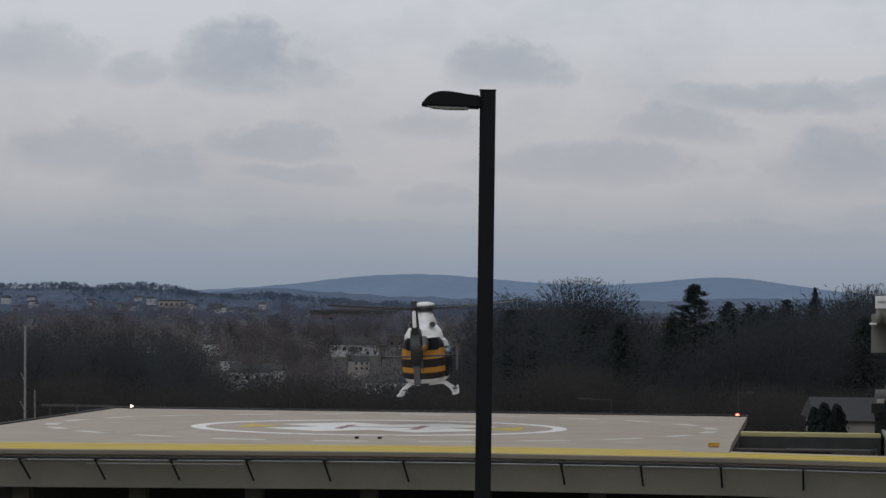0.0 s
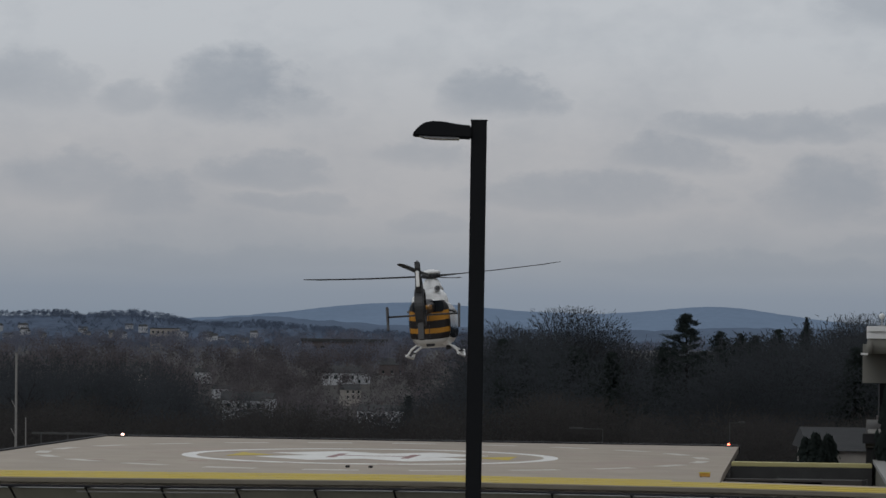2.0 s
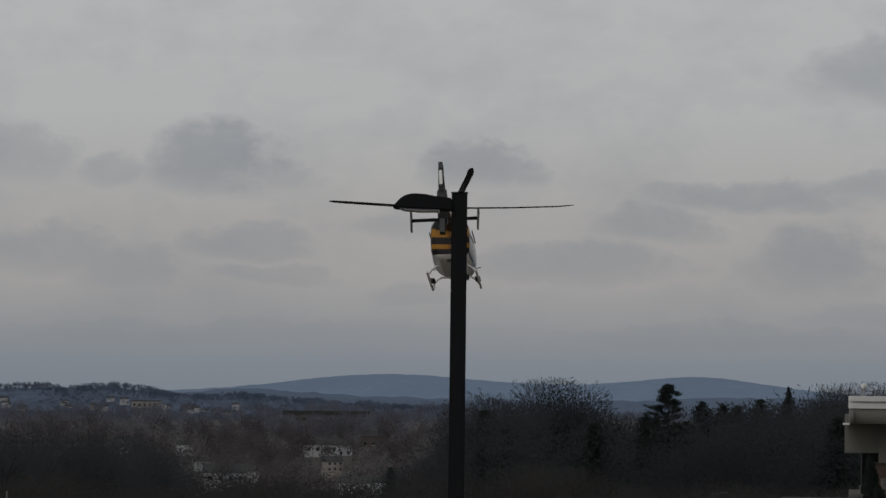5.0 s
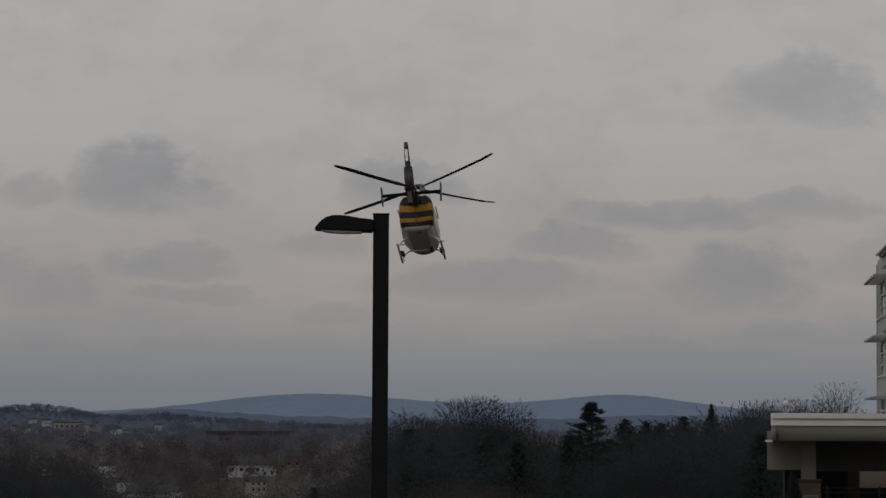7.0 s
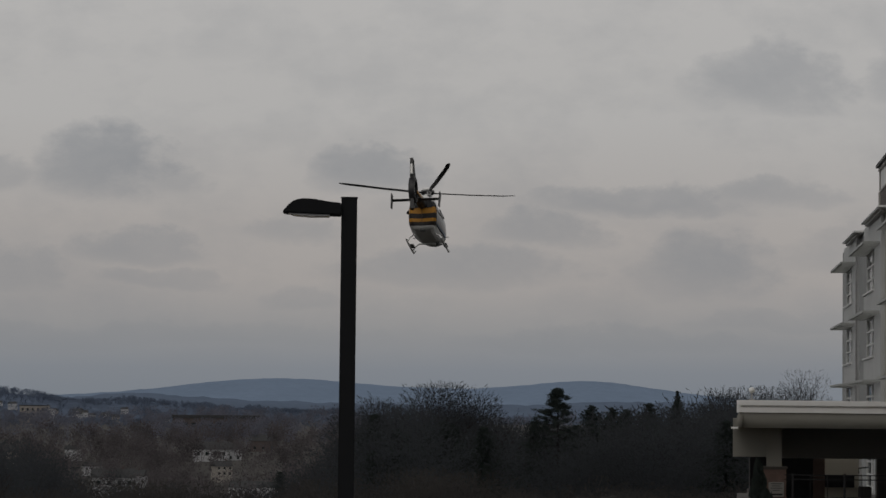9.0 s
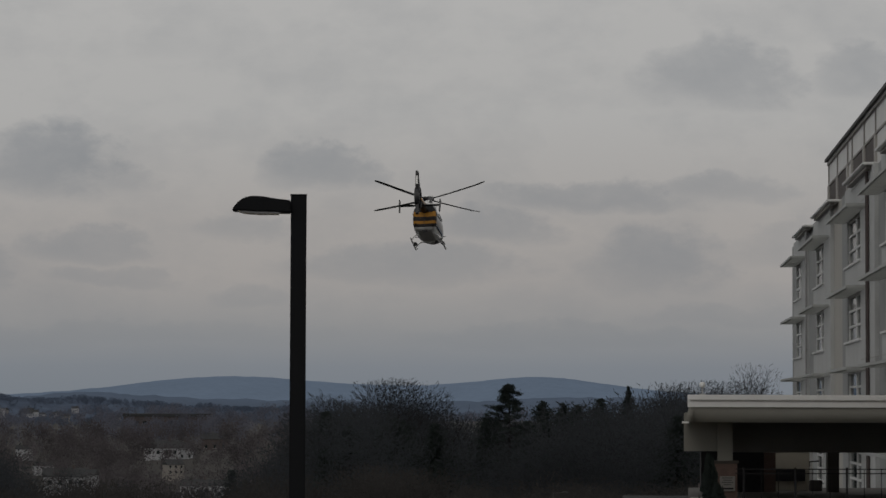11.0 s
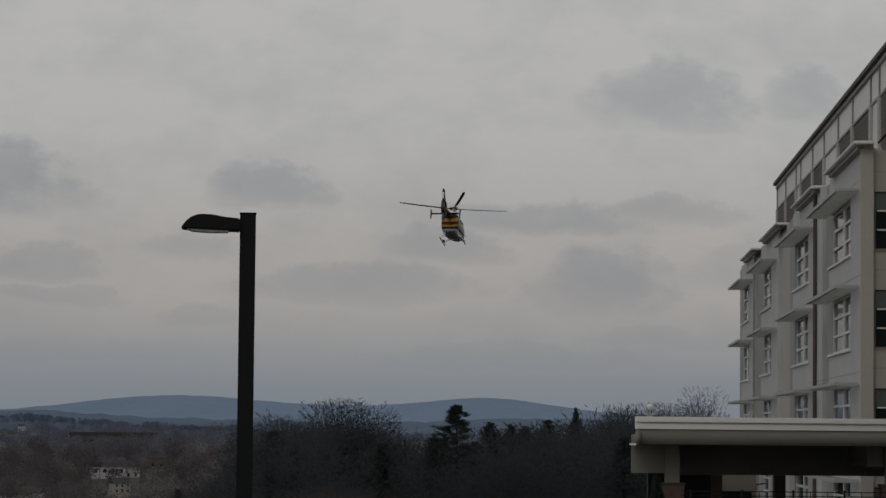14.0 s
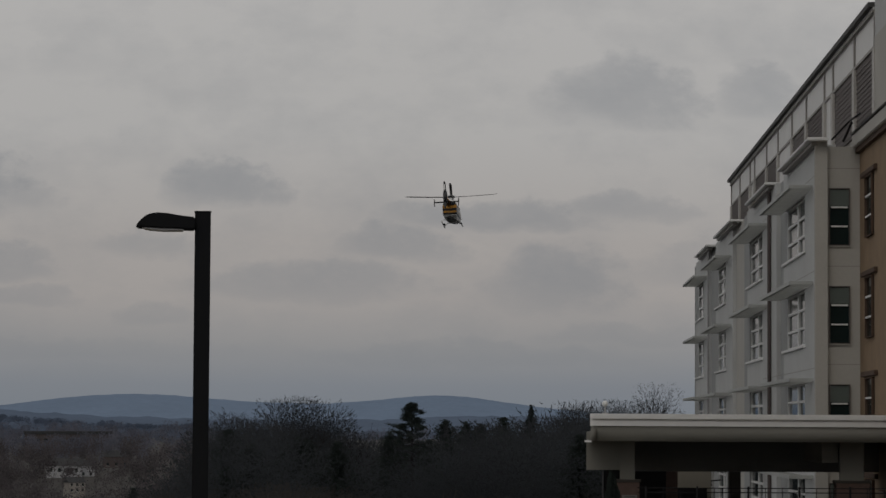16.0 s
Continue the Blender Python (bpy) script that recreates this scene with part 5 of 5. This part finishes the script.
def plant_woods():
    fine = wood_templates(70, [6, 2], 540, 0.021, 0.0032, 0.0012)
    bush = wood_templates(170, [5, 2], 560, 0.024, 0.0038, 0.0014, 0.05)
    soft = wood_templates(270, [4, 1], 190, 0.036, 0.0155, 0.004, 0.04)
    blob = wood_templates(370, [2, 0], 62, 0.085, 0.034, 0.010, 0.02)
    rng = random.Random(9)
    near, brown, mid, far = [], [], [], []
    # how high the tree tops reach against the horizon, by bearing
    bear = [-0.24, -0.168, -0.13, -0.105, -0.095, -0.03, -0.012, 0.0, 0.009, 0.013, 0.02, 0.033, 0.036, 0.046, 0.05, 0.062, 0.088, 0.095, 0.103, 0.113, 0.13, 0.30]
    reach = [-0.004, -0.006, -0.007, -0.010, -0.022, -0.026, -0.014, -0.004, 0.0, 0.003, 0.005, 0.005, 0.002, 0.002, -0.001, -0.002, 0.0, 0.003, 0.003, 0.005, 0.006, 0.006]
    for i in range(960):
        y = 270 + 220 * rng.random() ** 1.2
        u = rng.uniform(-0.20, 0.0) if i % 5 < 2 else rng.uniform(-0.005, 0.18)
        x = u * y
        clump = noise.noise((u * 70, y * 0.012, 4.0))
        limit = float(np.interp(u, bear, reach)) - 0.0015 - 0.014 * rng.random() ** 1.5 + 0.007 * clump
        near.append((x, y, min(26, max(4.0, EYE + limit * y - ground_z(x, y))), rng.randrange(6)))
    for i in range(360):
        y, u = rng.uniform(205, 265), rng.uniform(-0.20, 0.18)
        x = u * y
        clump = noise.noise((u * 45, y * 0.02, 9.0))
        limit = -0.024 + 0.010 * clump - 0.006 * rng.random()
        brown.append((x, y, min(16, max(2.5, EYE + limit * y - ground_z(x, y))), rng.randrange(6)))
    for i in range(1150):
        y, u = rng.uniform(490, 960), rng.uniform(-0.20, 0.02)
        if -0.095 < u < -0.02 and y < 700 and rng.random() < 0.5:
            continue
        if any(y < hy + 5 and abs(u - hx / hy) < 0.0065 * size and rng.random() < 0.38 for _, hx, hy, _, _, size in HOUSES):
            continue
        mid.append((u * y, y, rng.uniform(6, 12) * (1 + 0.3 * noise.noise((u * 60, y * 0.01, 2.0))), rng.randrange(6)))
    for i in range(800):
        y = rng.uniform(930, 1480)
        u = rng.uniform(-0.21, 0.03) if i % 4 else rng.uniform(0.0, 0.16)
        far.append((u * y, y, rng.uniform(6, 11) * (1 + 0.3 * noise.noise((u * 60, y * 0.01, 5.0))), rng.randrange(6)))
    for i in range(46):  # in front of the long hall and the apartment block
        x, y = (rng.uniform(-80, -38), rng.uniform(1120, 1180)) if i < 34 else (rng.uniform(-172, -152), rng.uniform(1460, 1490))
        far.append((x, y, rng.uniform(7.0, 9.5) if i < 34 else rng.uniform(5.0, 7.5), rng.randrange(6)))
    ridge = []
    for i in range(2900):
        u, y = rng.uniform(-0.18, 0.0), rng.uniform(1490, 1850) if i < 1700 else rng.uniform(1800, 1870)
        clump = noise.noise((u * 90, y * 0.012, 3.0))
        if clump < -0.22 and y < 1800:
            continue
        ridge.append((u * y, y, rng.uniform(2.6, 4.6) * (1 + 0.7 * clump), rng.randrange(6), max(ground_z(u * y, y), ridge_z(u, y)) - 1.2))
    scatter("ridge_woods", "woods on the far ridge, painted haze blue-grey", blob, ridge, "ridge_twig")
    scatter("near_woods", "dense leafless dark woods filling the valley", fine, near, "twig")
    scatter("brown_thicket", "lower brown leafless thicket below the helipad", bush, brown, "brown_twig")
    scatter("middle_woods", "brown leafless woods between houses, paled by painted haze", soft, mid, "mid_twig")
    scatter("far_woods", "distant leafless woods on the slope, painted haze blue-grey", soft, far, "far_twig")


plant_trees()
plant_woods()


# ---- houses, poles and small things ----
def house(w, d, h, roof_h, wall, roof="roof", label="small white house with a grey gable roof", category="house"):
    t = thing("house", label, category, Matrix.Translation((0, -320, -90)), "town houses")
    part("wall", box(-w / 2, -d / 2, -3, w / 2, d / 2, h), wall, t)
    g = bmesh.new()
    o = 0.35
    prism([(-d / 2 - o, h - 0.1), (d / 2 + o, h - 0.1), (0, h + roof_h)], -w / 2 - o, w / 2 + o, g)
    for v in g.verts:
        v.co = Vector((v.co.y, v.co.x, v.co.z))
    bmesh.ops.recalc_face_normals(g, faces=g.faces)
    r = part("roof", g, roof, t)
    part("chimney", box(w * 0.2, -0.4, h + roof_h * 0.4, w * 0.2 + 0.7, 0.4, h + roof_h + 0.8), "house_brick", r)
    n = max(2, int(w / 3))
    for row in range(max(1, int(h / 2.7))):
        for i in range(n):
            x = -w / 2 + w * (i + 0.5) / n
            z = 0.9 + row * 2.7
            p = part("window", box(x - 0.5, -d / 2 - 0.05, z, x + 0.5, -d / 2 + 0.02, z + 1.4), "pane", t)
            part("window_frame", box(x - 0.58, -d / 2 - 0.04, z - 0.1, x + 0.58, -d / 2 + 0.01, z), "frame", p)
    return t


def build_town():
    rng = random.Random(21)
    kinds = [house(10, 8, 5.2, 2.6, "house_white"), house(12, 8, 3.2, 2.6, "house_white", label="low white house with a grey gable roof"),
             house(9, 8, 5.4, 2.8, "house_tan", label="tan two-storey house with a grey roof"), house(11, 8, 4.8, 2.6, "house_brick", label="dull brick house with a grey roof")]
    spots = list(HOUSES)
    for i in range(44):
        y = rng.uniform(1630, 1745)
        u = rng.uniform(-0.172, -0.085) if i < 34 else rng.uniform(-0.085, -0.02)
        spots.append((rng.choice((0, 0, 1, 1, 2)), u * y, y, ridge_z(u, y) + 0.1, rng.uniform(-0.6, 0.6), rng.uniform(0.3, 0.5)))
    used = set()
    for k, x, y, z, a, size in spots:
        m = Matrix.Translation((x, y, z)) @ Matrix.Rotation(a, 4, "Z")
        o = kinds[k] if k not in used else copy_thing(kinds[k], m)
        used.add(k)
        o.matrix_basis = m @ Matrix.Diagonal((size, size, size, 1))
    b = thing("apartment_block", "pale beige apartment block among trees on the slope", "building", Matrix.Translation((-160.5, 1500, ground_z(-160.5, 1500) + 1.8)))
    part("wall", box(-9, -6, -5, 5, 6, 8), "house_tan", b)
    part("stair_wall", box(5, -5, -5, 8.0, 5, 6.5), "house_white", b)
    part("roof", box(-9.3, -6.3, 8, 5.3, 6.3, 8.4), "roof", b)
    for r in range(3):
        for i in range(5):
            part("window", box(-8 + 2.6 * i, -6.08, 0.8 + 2.4 * r, -7.0 + 2.6 * i, -6.0, 2.0 + 2.4 * r), "pane", b)
    s = thing("long_hall", "long low building with a dark flat roof", "building", Matrix.Translation((-56, 1200, ground_z(-56, 1200) + 1.6)))
    part("wall", box(-17.5, -8, -5, 17.5, 8, 6.0), "house_brick", s)
    part("roof", box(-17.9, -8.5, 6.0, 17.9, 8.5, 7.3), "roof", s)
    for i in range(10):
        part("window", box(-16.6 + 3.4 * i, -8.08, 2.6, -14.8 + 3.4 * i, -8.0, 4.2), "pane", s)
    g = house(6.6, 9, 7.4, 1.25, "house_tan", label="low grey-roofed house below the ramp")
    g.matrix_basis = Matrix.Translation((24.2, 190, -9.9))
    sh = conifer(55, 3.4, 1.3, 0.0, 0.6, 0.0, "shrub", "dark evergreen shrub beside the house")
    for x, y, z, s in ((20.2, 183, -5.1, 0.85), (20.75, 182.5, -4.8, 0.75), (21.6, 183, -4.9, 0.72), (21.1, 181.5, -5.6, 0.7)):
        m = Matrix.Translation((x, y, ground_z(x, y)))
        k = (z + 2.9 - ground_z(x, y)) / 3.4
        o = copy_thing(sh, m)
        o.matrix_basis = m @ Matrix.Diagonal((k * 0.62, k * 0.62, k, 1))
    for x, y, top, w in ((14.62, 103.7, 1.2, 0.95), (14.95, 103.5, 0.4, 1.1), (15.4, 103.2, -0.2, 1.1)):
        g = ground_z(x, y)
        o = copy_thing(sh, Matrix.Translation((x, y, g)))
        o.matrix_basis = Matrix.Translation((x, y, g)) @ Matrix.Diagonal((w, 0.6, (top - g) / 3.4, 1))
    sh.matrix_basis = Matrix.Translation((14.35, 103.9, ground_z(14, 103.9))) @ Matrix.Diagonal((0.75, 0.6, 2.35, 1))


def build_poles():
    for x, y, top, r in ((-31.75, 200, 2.6, 0.10), (-30.25, 195, -1.65, 0.05)):
        g = ground_z(x, y)
        p = thing("utility_pole", "weathered pale wooden pole below the helipad", "utility pole", Matrix.Translation((x, y, g)), "wooden poles")
        part("pole", tube([(0, 0, -0.5), (0.05, 0, (top - g) * 0.5), (-0.03, 0, top - g)], r, 8, taper=0.75), "wood", p)
        part("pole_cap", tube([(-0.03, 0, top - g), (-0.03, 0, top - g + 0.05)], r * 0.8, 8), "edge", p)
        for z in (0.55, 0.7):
            part("branch_stub", tube([(0.02, 0, (top - g) * z), (-0.35 * r / 0.12, 0, (top - g) * (z + 0.05))], 0.03, 5), "wood", p)
    for x, y, top, arm in ((11.4, 135, 0.5, 0.7), (6.2, 150, -0.35, -1.7)):
        g = ground_z(x, y)
        m = thing("light_mast", "thin grey light mast with a horizontal arm", "street lamp", Matrix.Translation((x, y, g)), "light masts")
        part("pole", tube([(0, 0, -0.3), (0, 0, top - g)], 0.02, 6), "edge", m)
        part("arm", tube([(0, 0, top - g - 0.03), (arm, 0, top - g)], 0.02, 6), "edge", m)
        part("lamp_head", box(min(arm * 0.6, arm), -0.12, top - g - 0.03, max(arm * 0.6, arm), 0.12, top - g + 0.05, 0.02), "edge", m)
    r = thing("guard_rail", "pale steel guard rail below the helipad", "rail", Matrix.Translation((-18.6, 132, ground_z(-19.8, 132))))
    h = -0.45 - ground_z(-19.8, 132)
    part("beam", box(-1.6, -0.04, h, 1.6, 0.04, h + 0.09), "edge", r)
    for q in (-1.2, 0.0, 1.2):
        part("post", box(q - 0.03, 0.04, -0.3, q + 0.03, 0.10, h + 0.06), "edge", r)


build_town()
build_poles()


# ---- what moves: time, hub place, heading, pitch, roll, blade phase ----
FLIGHT = [
    (0, -2.40, 105.9, 4.19, 2.2, -0.8, -3.3, 53), (0.5, -2.18, 110.1, 4.39, 1.4, -2.7, -2.0, 71), (1, -2.09, 111.7, 4.93, 1.5, -2.6, -3.4, 57),
    (1.5, -2.00, 111.8, 5.70, 3.0, -1.8, -4.2, 30), (2, -2.02, 113.1, 6.56, 3.9, -2.1, -4.3, 82), (2.5, -1.93, 112.5, 7.46, 4.9, -1.0, -2.8, 50),
    (3, -1.91, 115.0, 8.46, 4.6, -1.9, -2.6, 19), (3.5, -1.56, 115.5, 9.42, 4.9, -4.0, -2.2, 68), (4, -1.37, 117.3, 10.45, 5.0, -6.6, -2.9, 36),
    (4.5, -1.01, 118.7, 11.49, 4.3, -9.7, -2.7, 5), (7, 1.28, 136.1, 15.35, 5.4, -13.5, -5.4, 48), (7.5, 1.87, 141.7, 15.71, 9.3, -11.5, -3.6, 17),
    (8, 2.50, 150.0, 16.08, 11.6, -11.7, -1.4, 76), (8.5, 3.15, 155.4, 16.19, 11.0, -12.2, -0.9, 48), (9, 3.98, 165.0, 16.62, 10.0, -12.3, -2.2, 22),
    (11.5, 9.55, 207.9, 19.15, 9.6, -11.9, -1.5, 62), (12, 11.12, 222.2, 20.23, 10.5, -11.4, -1.6, 35), (12.5, 12.60, 232.8, 21.20, 11.7, -10.7, -1.6, 9),
    (13, 14.25, 244.4, 22.23, 12.4, -10.7, -0.0, 72), (13.5, 16.18, 256.6, 23.48, 12.4, -11.3, 0.4, 43), (14, 18.26, 270.5, 24.71, 13.0, -11.7, -0.7, 20),
    (14.5, 20.19, 282.5, 25.86, 13.1, -10.5, -2.4, 85), (15, 22.15, 294.6, 27.06, 13.4, -10.5, -4.0, 59), (15.5, 24.43, 309.3, 28.47, 13.7, -10.5, -3.0, 34),
    (16, 26.46, 321.7, 29.68, 12.2, -10.1, -3.2, 6)]


def motions():
    rows = []
    for t, x, y, z, head, pitch, roll, _ in FLIGHT:
        rows.append((t, Matrix.Translation((x, y, z)) @ Matrix.Rotation(radians(-head), 4, "Z") @ Matrix.Rotation(radians(pitch), 4, "X") @ Matrix.Rotation(radians(roll), 4, "Y")))
    walk(helicopter, rows)
    # about 6.6 turns a second, in step with the known blade positions
    spin, total = [(0.0, FLIGHT[0][-1])], float(FLIGHT[0][-1])
    for a, b in zip(FLIGHT, FLIGHT[1:]):
        n = round((b[0] - a[0]) * FPS)
        want = 79.0 * n
        step = (b[-1] - a[-1]) % 90
        step += 90 * round((want - step) / 90)
        for i in range(1, n + 1):
            spin.append((a[0] + i / FPS, total + step * i / n))
        total += step
    walk(rotor_head, [(t, Matrix.Rotation(radians(d % 360), 4, "Z")) for t, d in spin])


motions()
